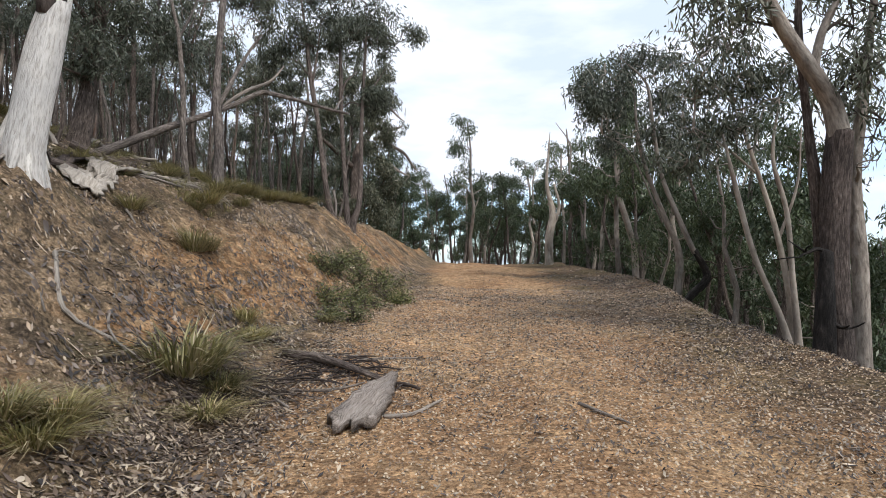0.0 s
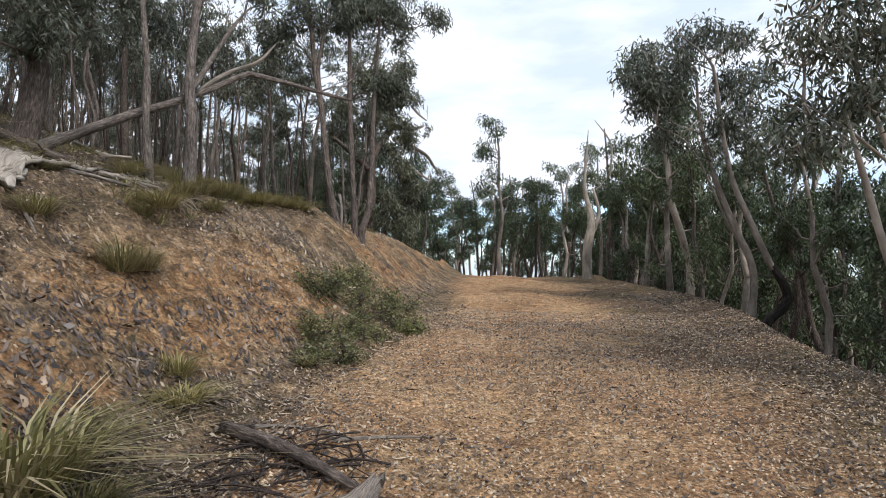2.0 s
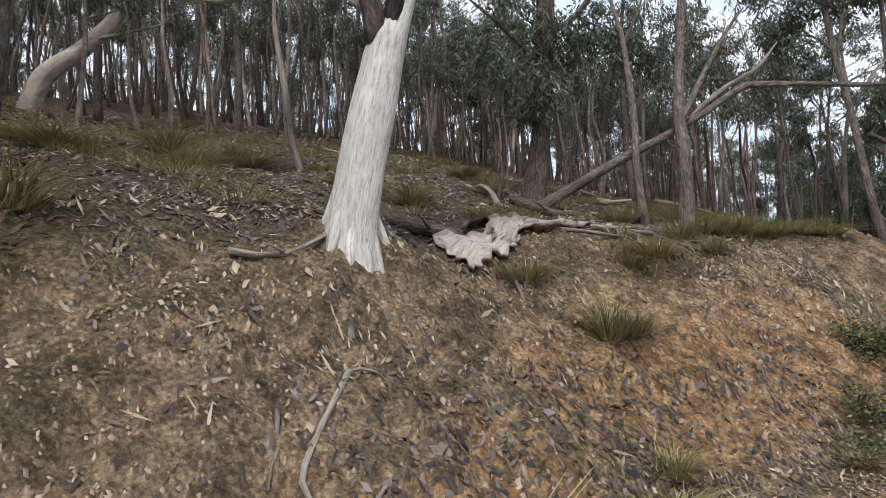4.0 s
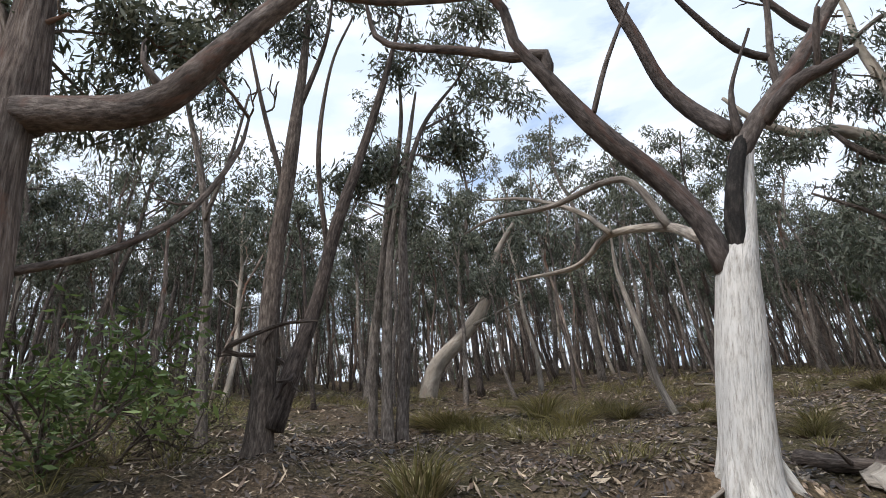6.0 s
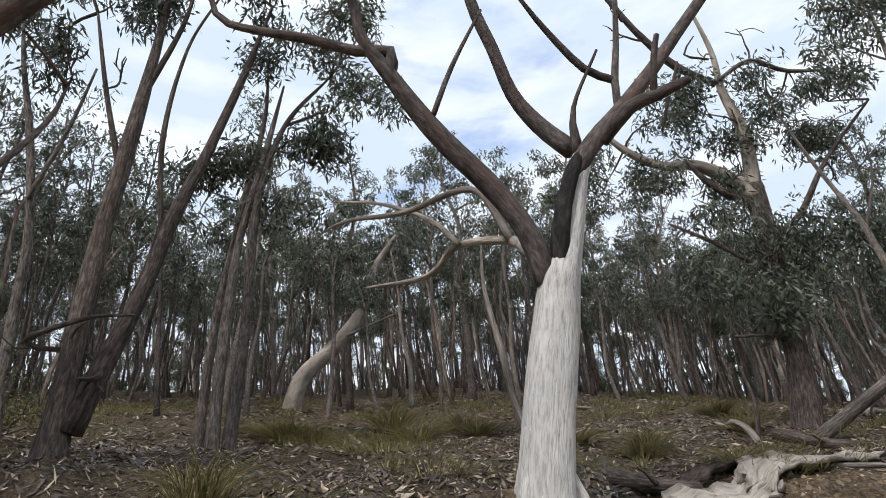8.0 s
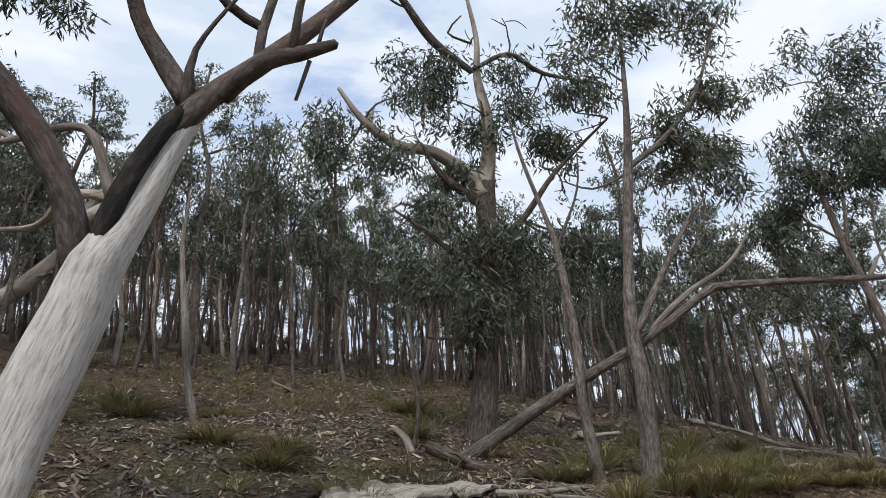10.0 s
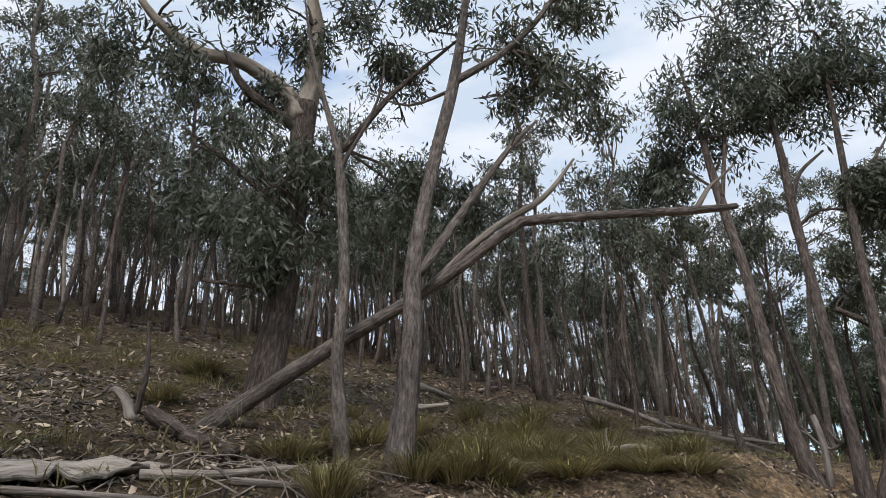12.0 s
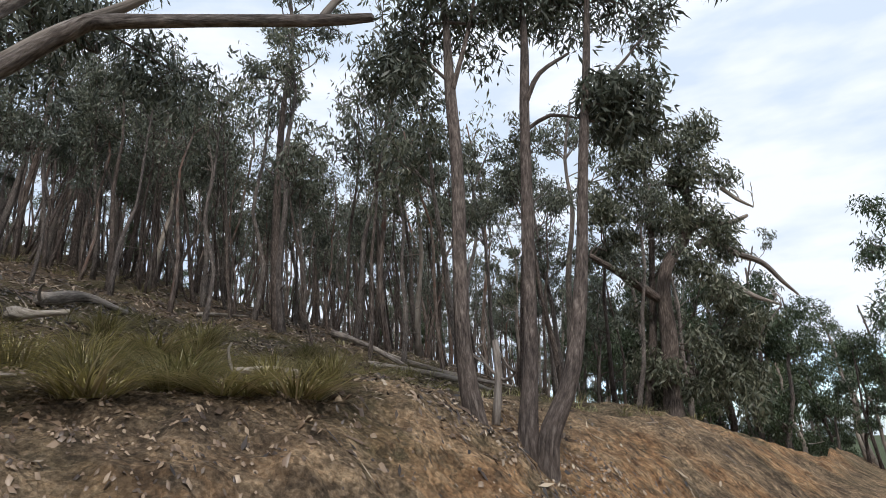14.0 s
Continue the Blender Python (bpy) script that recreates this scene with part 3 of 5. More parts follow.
CROOKED = [
    ("T", 0.5, [(-12.43, 5.81, 5.14, 0.16), (-12.24, 6.05, 5.79, 0.152), (-12.10, 6.65, 6.42, 0.136), (-11.94, 7.16, 7.13, 0.112), (-11.83, 7.43, 8.04, 0.08), (-11.67, 7.87, 8.77, 0.04)]),
    ("T", 0, [(-12.00, 6.76, 6.56, 0.04), (-11.59, 7.68, 6.92, 0.016)]),
]
BIGFORK_LOWER = [
    ("T", 0.5, [(-6.09, 10.93, 3.10, 0.175), (-5.95, 10.96, 3.75, 0.147), (-5.92, 11.04, 4.18, 0.138)]),
    ("T", 0, [(-5.95, 11.05, 4.12, 0.138), (-5.87, 11.08, 4.78, 0.133), (-5.82, 11.11, 5.40, 0.129), (-5.75, 11.14, 6.61, 0.129)]),
    ("P", 0, [(-5.76, 11.10, 6.42, 0.12), (-5.83, 10.92, 6.73, 0.092), (-5.97, 10.47, 7.00, 0.0782), (-6.23, 10.08, 7.12, 0.0644), (-6.39, 9.65, 7.44, 0.0506), (-6.48, 9.32, 7.89, 0.0276)]),
    ("P", 0, [(-5.82, 11.17, 6.47, 0.129), (-5.70, 11.21, 7.07, 0.101), (-5.65, 11.20, 7.63, 0.0782), (-5.63, 11.07, 8.26, 0.0552), (-5.54, 11.04, 8.89, 0.0414), (-5.48, 10.85, 9.66, 0.023)]),
]
BIGFORK_MIDDLE = [
    ("D", 0, [(-5.58, 10.92, 8.27, 0.046), (-5.66, 10.34, 8.57, 0.0552), (-5.68, 9.95, 8.99, 0.0506), (-5.67, 9.68, 9.31, 0.046), (-5.67, 9.26, 10.02, 0.0368)]),
    ("D", 0, [(-5.62, 10.99, 8.36, 0.0368), (-5.25, 11.37, 8.55, 0.035), (-5.08, 11.84, 8.31, 0.0276), (-4.69, 12.54, 8.18, 0.011)]),
    ("D", 0, [(-5.55, 10.94, 8.75, 0.0184), (-5.68, 10.63, 8.89, 0.0166), (-5.54, 10.79, 9.18, 0.0092)]),
    ("T", 0, [(-5.78, 11.09, 5.72, 0.0552), (-5.47, 11.47, 6.04, 0.046), (-5.15, 11.91, 6.75, 0.0322), (-4.64, 12.56, 7.55, 0.0138)]),
    ("T", 0, [(-5.80, 11.09, 5.23, 0.046), (-6.05, 10.41, 5.80, 0.0276), (-6.34, 10.03, 6.21, 0.0138)]),
    ("T", 0, [(-5.84, 10.92, 4.44, 0.0276), (-6.10, 10.30, 4.48, 0.0184)]),
]
BIGFORK_UPPER = [
    ("T", 0, [(-5.80, 11.16, 6.27, 0.0644), (-5.82, 10.47, 6.57, 0.046), (-5.95, 10.26, 7.05, 0.0184)]),
]
BIGFORK = BIGFORK_LOWER + BIGFORK_MIDDLE + BIGFORK_UPPER
TREEA = [
    ("T", 0.5, [(-3.62, 10.63, 2.39, 0.0888), (-3.68, 10.89, 3.46, 0.0782), (-3.78, 11.01, 4.08, 0.068), (-3.85, 11.34, 5.16, 0.0578), (-3.89, 11.68, 6.18, 0.051), (-3.88, 11.92, 7.40, 0.0306), (-3.85, 11.99, 8.28, 0.017), (-3.86, 11.93, 9.23, 0.00816)]),
    ("T", 0, [(-3.89, 11.66, 6.09, 0.0408), (-3.63, 12.20, 6.59, 0.0306), (-3.35, 12.64, 7.26, 0.0238), (-3.11, 13.05, 8.32, 0.0102)]),
    ("T", 0, [(-3.74, 11.03, 4.01, 0.0408), (-3.60, 11.51, 4.72, 0.034), (-3.45, 11.86, 5.25, 0.0238), (-3.34, 12.14, 5.58, 0.0102)]),
    ("T", 0, [(-3.92, 11.67, 6.03, 0.0204), (-4.21, 11.36, 5.88, 0.0136), (-4.45, 11.08, 6.03, 0.0068)]),
]
TREEB = [
    ("T", 0.5, [(-4.07, 10.60, 2.65, 0.0544), (-4.14, 10.57, 3.36, 0.048), (-4.18, 10.65, 4.01, 0.0448), (-4.26, 10.65, 5.00, 0.0352), (-4.33, 10.62, 5.38, 0.0288), (-4.42, 10.47, 6.06, 0.0192), (-4.53, 10.41, 6.85, 0.00768)]),
    ("T", 0, [(-4.26, 10.65, 5.00, 0.0192), (-4.09, 10.91, 5.68, 0.0128), (-4.06, 11.00, 6.31, 0.0064)]),
]
MULTI_LOWER = [
    ("T", 0.5, [(-2.26, 13.86, 2.28, 0.0729), (-2.46, 13.99, 2.77, 0.063), (-2.61, 14.22, 3.49, 0.0564), (-2.80, 14.57, 4.53, 0.053), (-3.03, 14.89, 5.56, 0.0497), (-3.22, 15.17, 6.75, 0.0331), (-3.40, 15.39, 7.78, 0.0133)]),
    ("T", 0.5, [(-2.06, 14.05, 2.29, 0.063), (-2.14, 14.36, 2.93, 0.0564), (-2.27, 14.75, 3.94, 0.0517), (-2.38, 15.10, 5.07, 0.0464), (-2.43, 15.34, 5.96, 0.0365), (-2.53, 15.56, 6.84, 0.0232), (-2.66, 15.74, 7.73, 0.00796)]),
    ("T", 0.5, [(-1.94, 14.08, 2.24, 0.0729), (-1.86, 14.38, 2.70, 0.0564), (-1.88, 14.80, 3.49, 0.0497), (-1.93, 15.29, 4.67, 0.0431), (-1.93, 15.68, 5.89, 0.0365), (-1.92, 15.92, 6.87, 0.0199), (-1.96, 16.16, 7.76, 0.00796)]),
]
MULTI_MIDDLE = [
    ("T", 0, [(-2.97, 14.84, 5.45, 0.0265), (-2.92, 15.15, 6.32, 0.0199), (-2.87, 15.34, 7.16, 0.00796)]),
    ("T", 0, [(-2.37, 15.15, 5.27, 0.0265), (-2.29, 15.32, 5.61, 0.0232), (-2.08, 15.59, 5.89, 0.0133)]),
    ("T", 0, [(-2.35, 15.06, 4.93, 0.0199), (-2.18, 15.22, 5.09, 0.0166), (-1.99, 15.46, 5.10, 0.00796)]),
    ("T", 0, [(-1.94, 15.53, 5.30, 0.0199), (-1.65, 15.80, 5.71, 0.0146), (-1.46, 16.11, 6.14, 0.00663)]),
    ("W", 0, [(-2.32, 14.11, 2.37, 0.0331), (-2.33, 14.21, 2.70, 0.0298), (-2.40, 14.32, 2.96, 0.0265)]),
]
MULTI = MULTI_LOWER + MULTI_MIDDLE
CLAW_LOWER = [
    ("T", 0.5, [(-3.11, 22.05, 2.61, 0.16), (-3.05, 22.12, 3.79, 0.14), (-2.98, 22.16, 5.06, 0.12), (-2.54, 22.57, 5.97, 0.1), (-2.48, 22.64, 6.80, 0.06), (-2.54, 22.67, 7.57, 0.02)]),
    ("T", 0, [(-3.11, 22.01, 4.62, 0.08), (-3.54, 21.57, 5.03, 0.07), (-3.99, 21.15, 5.40, 0.05)]),
    ("D", 0, [(-2.54, 22.57, 5.97, 0.09), (-2.29, 22.69, 6.04, 0.075), (-1.87, 22.94, 6.04, 0.06), (-1.55, 23.09, 6.17, 0.03)]),
    ("D", 0, [(-2.45, 22.63, 5.62, 0.075), (-2.24, 22.72, 5.72, 0.0675), (-1.88, 23.03, 5.49, 0.06), (-1.47, 23.37, 5.29, 0.0525), (-1.22, 23.65, 4.95, 0.0375), (-1.01, 23.88, 4.70, 0.018)]),
    ("D", 0, [(-1.97, 22.97, 4.88, 0.06), (-1.70, 23.22, 4.67, 0.045), (-1.29, 23.54, 4.49, 0.021)]),
]
CLAW_MIDDLE = [
    ("D", 0, [(-1.92, 22.99, 6.78, 0.045), (-1.69, 23.23, 6.56, 0.0375), (-1.46, 23.42, 6.41, 0.018)]),
]
CLAW = CLAW_LOWER + CLAW_MIDDLE
BIGR_LOWER = [
    ("T", 0.5, [(4.30, 7.40, 0.05, 0.185), (4.25, 7.39, 0.86, 0.154), (4.23, 7.38, 1.86, 0.141), (4.30, 7.36, 2.86, 0.132)]),
    ("P", 0, [(4.30, 7.37, 2.74, 0.123), (4.19, 7.36, 3.18, 0.106), (3.88, 7.26, 3.58, 0.088), (3.58, 7.15, 3.92, 0.0792), (3.30, 7.05, 4.31, 0.0748), (2.88, 6.94, 4.97, 0.0528)]),
    ("T", 0, [(4.27, 7.60, -0.06, 0.088), (4.22, 7.58, 1.23, 0.0836), (4.15, 7.57, 2.19, 0.0704), (4.05, 7.56, 3.03, 0.0528), (3.95, 7.55, 4.06, 0.0396), (3.98, 7.54, 4.83, 0.0264)]),
    ("P", 0, [(4.74, 7.70, -0.21, 0.0968), (4.70, 7.68, 1.23, 0.0836), (4.64, 7.67, 2.33, 0.0748), (4.72, 7.66, 3.18, 0.0616), (4.82, 7.65, 4.09, 0.044), (4.95, 7.64, 5.01, 0.0264)]),
]
BIGR_MIDDLE = [
    ("P", 0, [(3.95, 7.26, 3.46, 0.0528), (4.04, 7.25, 3.89, 0.044), (4.25, 7.25, 4.33, 0.0352), (4.50, 7.24, 4.82, 0.0176)]),
    ("C", 0, [(4.03, 7.25, 0.08, 0.106), (4.04, 7.24, 0.87, 0.101), (4.09, 7.28, 1.55, 0.0616)]),
]
BIGR = BIGR_LOWER + BIGR_MIDDLE
MIDR = [
    ("T", 0.5, [(4.36, 8.49, 0.19, 0.0504), (4.20, 8.49, 0.76, 0.0432), (3.87, 8.48, 1.55, 0.036), (3.68, 8.57, 2.43, 0.0288), (3.56, 8.66, 3.10, 0.0144)]),
    ("T", 0.5, [(4.38, 8.70, 0.08, 0.0504), (4.44, 8.69, 0.74, 0.0432), (4.27, 8.68, 1.78, 0.036), (4.02, 8.77, 2.75, 0.0274), (3.80, 8.86, 3.51, 0.0108)]),
    ("T", 0.5, [(4.51, 8.60, 0.10, 0.0432), (4.41, 8.58, 1.19, 0.0396), (4.39, 8.67, 2.07, 0.0324), (4.26, 8.77, 2.82, 0.0252), (4.40, 8.86, 3.59, 0.0108)]),
    ("T", 0, [(4.27, 8.68, 1.70, 0.0216), (4.52, 8.67, 2.44, 0.0158), (4.63, 8.76, 3.20, 0.0072)]),
    ("T", 0, [(4.05, 8.77, 2.60, 0.018), (3.60, 8.76, 2.97, 0.013), (3.23, 8.76, 3.19, 0.0072)]),
]
LEANR = [
    ("P", 0.5, [(4.80, 13.89, 0.57, 0.0697), (4.87, 13.88, 1.57, 0.0627), (4.56, 13.87, 2.34, 0.0593), (4.17, 13.86, 3.35, 0.0418), (3.98, 13.85, 4.17, 0.0348), (3.90, 13.84, 5.12, 0.0139)]),
    ("C", 0.5, [(4.89, 13.49, 0.71, 0.0697), (5.26, 13.48, 1.14, 0.0767), (5.02, 13.48, 1.69, 0.0627)]),
    ("P", 0, [(5.02, 13.48, 1.63, 0.0593), (4.69, 13.57, 2.44, 0.0523), (4.43, 13.66, 3.20, 0.0453), (4.25, 13.65, 4.13, 0.0383), (4.16, 13.64, 4.89, 0.0313), (4.04, 13.64, 5.21, 0.0244), (3.55, 13.64, 5.65, 0.00836)]),
    ("P", 0, [(4.50, 13.87, 2.28, 0.0209), (3.84, 13.86, 3.70, 0.0175), (3.25, 13.85, 4.11, 0.00836)]),
]
PALER = [
    ("P", 0.5, [(3.33, 21.29, 1.23, 0.136), (3.31, 21.28, 2.14, 0.128), (3.42, 21.27, 3.05, 0.096), (3.25, 21.36, 3.97, 0.056), (3.30, 21.34, 4.97, 0.032), (3.35, 21.34, 5.65, 0.008)]),
    ("P", 0, [(3.38, 21.27, 2.50, 0.072), (3.63, 21.26, 3.23, 0.048), (3.47, 21.26, 3.95, 0.032)]),
    ("P", 0, [(4.01, 21.55, 4.36, 0.024), (4.03, 21.54, 5.28, 0.024), (3.57, 21.53, 5.98, 0.0096)]),
]
BIGFORK_CROWN = [(-5.99, 10.11, 7.82, 0.5), (-5.74, 10.53, 7.78, 0.4), (-5.40, 11.84, 7.99, 0.6), (-5.08, 12.44, 7.86, 0.5), (-5.82, 11.03, 7.29, 0.4), (-5.33, 11.97, 7.06, 0.4), (-5.88, 10.50, 6.43, 0.4), (-5.53, 10.75, 5.38, 0.5), (-5.37, 11.15, 5.22, 0.45), (-5.88, 10.44, 5.16, 0.5), (-5.67, 10.84, 4.82, 0.4), (-6.32, 10.02, 6.92, 0.4), (-6.82, 9.61, 7.21, 0.45), (-5.40, 12.28, 5.64, 0.45), (-5.40, 12.80, 5.68, 0.45), (-5.40, 13.71, 5.87, 0.45)]
TREEA_CROWN = [(-3.95, 11.82, 8.30, 0.5), (-4.19, 11.76, 7.96, 0.35), (-3.47, 12.75, 8.50, 0.55), (-3.22, 13.23, 8.39, 0.4), (-3.68, 12.44, 6.70, 0.35), (-3.75, 12.69, 6.30, 0.4), (-3.38, 13.08, 7.16, 0.3), (-3.61, 13.49, 6.53, 0.35), (-3.72, 12.22, 9.14, 0.5)]
MULTI_CROWN = [(-3.45, 15.10, 6.24, 0.45), (-3.70, 15.03, 6.02, 0.35), (-3.26, 15.28, 6.70, 0.5), (-2.84, 15.39, 6.44, 0.4), (-2.52, 15.73, 6.73, 0.5), (-2.33, 15.93, 6.84, 0.4), (-2.02, 16.14, 6.77, 0.5), (-1.67, 16.46, 6.81, 0.4), (-1.23, 17.11, 7.11, 0.5), (-1.84, 16.38, 7.38, 0.6), (-2.64, 15.83, 7.55, 0.6), (-3.20, 15.50, 7.51, 0.6), (-2.11, 16.39, 8.20, 0.7), (-2.94, 15.79, 8.43, 0.7), (-1.76, 15.68, 5.22, 0.25), (-1.60, 15.75, 5.29, 0.2)]
CLAW_CROWN = [(-2.79, 22.17, 7.20, 0.7), (-2.32, 22.60, 7.47, 0.5), (-3.48, 21.69, 6.73, 0.7), (-2.14, 22.75, 6.75, 0.6), (-3.92, 21.66, 5.79, 0.7), (-2.29, 22.69, 5.72, 0.5), (-2.99, 22.28, 5.99, 0.6), (-2.73, 22.28, 4.19, 0.9), (-2.24, 22.63, 4.06, 0.8), (-1.74, 23.14, 3.55, 0.5), (-2.70, 22.41, 3.28, 0.7), (-2.15, 22.75, 2.96, 0.5), (-3.21, 22.01, 3.20, 0.6)]
LEANR_CROWN = [(3.25, 13.84, 5.12, 0.6), (3.84, 13.84, 5.35, 0.6), (3.25, 13.85, 4.41, 0.55), (3.84, 13.85, 4.05, 0.5), (4.49, 13.85, 4.53, 0.5), (4.31, 13.84, 5.36, 0.45), (3.01, 13.85, 4.76, 0.4), (4.55, 13.85, 3.94, 0.35)]
MIDR_CROWN = [(3.34, 8.85, 4.12, 0.35), (3.72, 8.85, 4.27, 0.35), (3.27, 8.86, 3.59, 0.3), (3.95, 8.85, 3.97, 0.35), (4.40, 8.85, 3.82, 0.3), (3.31, 8.76, 3.04, 0.35), (3.83, 8.76, 3.12, 0.3), (3.16, 8.77, 2.74, 0.3), (4.10, 8.86, 3.52, 0.3), (3.65, 8.86, 3.67, 0.35)]
BIGR_CROWN = [(2.83, 6.95, 4.09, 0.25), (3.17, 7.05, 3.95, 0.25), (4.38, 7.25, 3.96, 0.4), (4.56, 7.26, 3.53, 0.4), (4.32, 7.26, 3.40, 0.3), (4.82, 7.46, 3.01, 0.4), (3.70, 7.25, 4.51, 0.5), (4.19, 7.25, 4.57, 0.5), (4.49, 7.05, 4.13, 0.5), (2.77, 6.95, 4.44, 0.4)]
FORKL_CROWN = [(-6.10, 2.51, 8.34, 0.4), (-5.95, 2.98, 8.42, 0.4), (-6.08, 3.39, 8.03, 0.3), (-5.86, 4.28, 8.48, 0.35), (-6.38, 2.54, 7.43, 0.3), (-5.87, 4.00, 8.56, 0.3)]
TWIN_CROWN = [(-6.19, 4.79, 7.89, 0.35), (-6.11, 5.44, 7.98, 0.4), (-6.33, 5.80, 7.44, 0.35), (-6.37, 5.26, 7.17, 0.3), (-5.93, 5.65, 8.21, 0.3), (-6.78, 4.90, 6.17, 0.35), (-6.71, 4.35, 6.52, 0.35), (-6.69, 5.21, 6.62, 0.35), (-6.93, 4.09, 6.24, 0.35)]
STRINGY_CROWN = [(-4.43, 1.98, 6.13, 0.3), (-4.42, 2.25, 6.03, 0.28), (-4.94, 1.80, 5.71, 0.28), (-4.19, 1.16, 6.05, 0.28), (-4.16, 2.83, 6.46, 0.28), (-4.6, 1.0, 6.2, 0.3)]
WHITE_CROWN = [(-3.99, 4.70, 6.22, 0.2)]


def near_tree(name, limbs, mats, label, crown=(), leaf=None, seed=1, per=70, twigs=True, leaf_size=(0.13, 0.026), flare_by=1.0):
    """A tree of many limbs. Each limb is a part; the leaf sprays make one crown."""
    r = np.random.default_rng(seed)
    x0, y0 = limbs[0][2][0][:2]
    root = thing(name, x0, y0, gz(x0, y0), label, "tree")
    back = -np.array([x0, y0, gz(x0, y0)])
    for kind, flare, pts in limbs:
        pts = [tuple(q) for q in pts]
        if flare:
            gx0 = gz(pts[0][0], pts[0][1])
            if pts[0][2] > gx0:
                pts = [(pts[0][0], pts[0][1], gx0 - 0.3, pts[0][3] * 1.05)] + pts
            else:
                pts[0] = (*pts[0][:2], gx0 - 0.3, pts[0][3])
                while len(pts) > 2 and pts[1][2] < gx0 + 0.1:
                    pts.pop(1)
        pts = [(*(np.array(q[:3]) + back), q[3]) for q in pts]
        w = Wood()
        big = pts[0][3] > 0.09
        w.tube(pts, 0.09 if big else 0.12, 20 if big else 9, 0.045, r, flare * flare_by)
        if twigs and not flare:
            for k in range(2 if pts[0][3] > 0.03 else 0):
                q = pts[int(r.integers(1, len(pts)))]
                grow(w, r, q[:3], r.normal(0, 1, 3) + np.array([0, 0, 0.6]), r.uniform(0.25, 0.6), max(0.008, q[3] * 0.35), 1, [], 0.3, 5)
        part("trunk" if flare else "limb", w.mesh("limb", mats[kind]), root, {"C": "charred black bark", "W": "split pale bare wood"}.get(kind, ""))
    if crown:
        tips, w = [], Wood()
        ends = np.array([q[:3] for _, _, pts in limbs for q in pts[1:]])
        for cx, cy, cz, cr in crown:
            c = np.array([cx, cy, cz])
            near = ends[np.argmin(np.linalg.norm(ends - c, axis=1) + 0.6 * np.maximum(ends[:, 2] - cz, 0))]
            mid = (near + c) / 2 + r.normal(0, 0.08, 3)
            w.tube([(*(near + back), 0.018), (*(mid + back), 0.014), (*(c + back), 0.008)], 0.15, 5, 0.05, r)
            for k in range(5):
                got = []
                grow(w, r, c + back, r.normal(0, 1, 3) + np.array([0, 0, 0.4]), cr * r.uniform(0.7, 1.2), 0.008, 1, got, 0.3, 4)
                tips += got
        tagged(part("twig_spray", w.mesh("twig_spray", mats["T"]), root), kind="stuff")
        sp = 0.27
        part("crown", leaves_mesh("crown", np.array(tips), (sp, sp, sp * 0.8), per, *leaf_size, r, leaf or LEAF_GUM), root)
    return root


white_tree = near_tree("dead_gum_tree", WHITE + WHITESTUB, {"T": BARK_WHITE, "C": WOOD_CHAR, "L": BARK_LIMB, "G": WOOD_DEAD}, "dead gum tree with bleached white trunk and bare brown limbs", seed=3, twigs=False, flare_by=0.3)
r51 = np.random.default_rng(51)
for turn, reach, thick in ((-85, 0.26, 0.06), (-45, 0.23, 0.062), (-8, 0.23, 0.055), (28, 0.22, 0.062), (70, 0.29, 0.06), (130, 0.3, 0.07), (200, 0.3, 0.07)):
    a = math.radians(turn)
    w, bx, by = Wood(), -3.73, 6.02
    line = []
    for k, (f, up, th) in enumerate(((0.30, 0.42, 0.5), (0.45, 0.24, 0.85), (0.62, 0.11, 1.0), (0.82, 0.02, 0.8), (1.05, -0.07, 0.45))):
        x, y = bx + math.cos(a) * reach * 0.85 * f, by + math.sin(a) * reach * 0.85 * f
        line.append((x + 3.74, y - 6.0, gz(x, y) + up - gz(-3.74, 6.0), thick * th * 0.85))
    w.tube(line, 0.06, 10, 0.1, r51)
    part("root", w.mesh("root", BARK_WHITE), white_tree)

near_tree("stringybark_tree", STRINGY, {"T": BARK_STRINGY, "B": BARK_LIMB}, "thick stringybark tree with one heavy arching limb", STRINGY_CROWN, seed=4, per=34)
near_tree("gum_tree", FORKL, {"T": BARK_DARK}, "dark two-stemmed gum tree with thin upper branches", FORKL_CROWN, seed=5, per=27)
near_tree("sapling", THINL, {"T": BARK_GREY}, "thin grey sapling with few twigs", seed=6)
near_tree("gum_tree", TWIN, {"T": BARK_GREY}, "clump of three slim grey gum stems on the slope", TWIN_CROWN, seed=7, per=27)
near_tree("crooked_gum_tree", CROOKED, {"T": BARK_PALE}, "pale gum tree with a crooked leaning trunk", seed=8)
near_tree("gum_tree", BIGFORK, {"T": BARK_DARK, "P": BARK_PALE, "D": BARK_LIMB}, "big old gum tree with pale forked limbs and dead top", BIGFORK_CROWN, seed=9, per=37)
near_tree("gum_tree", TREEA, {"T": BARK_GREY}, "slim grey gum tree forking high up beside the bank", TREEA_CROWN, seed=10, per=31)
near_tree("gum_tree", TREEB, {"T": BARK_GREY}, "thin leaning grey gum tree on the bank top", seed=11)
near_tree("gum_tree", MULTI, {"T": BARK_DARK, "W": WOOD_DEAD}, "dark gum tree with three stems on the bank edge", MULTI_CROWN, seed=12, per=44, flare_by=0.4)
near_tree("gum_tree", CLAW, {"T": BARK_DARK, "D": WOOD_DEAD}, "bushy gum tree with dead claw-like branches beside the track", CLAW_CROWN, LEAF_GUM, 13, 62, leaf_size=(0.14, 0.034))
near_tree("gum_tree", BIGR, {"T": BARK_DARK, "P": BARK_MOTTLED, "C": WOOD_CHAR}, "large gum tree with pale leaning limb at the track edge", BIGR_CROWN, seed=14, per=11)
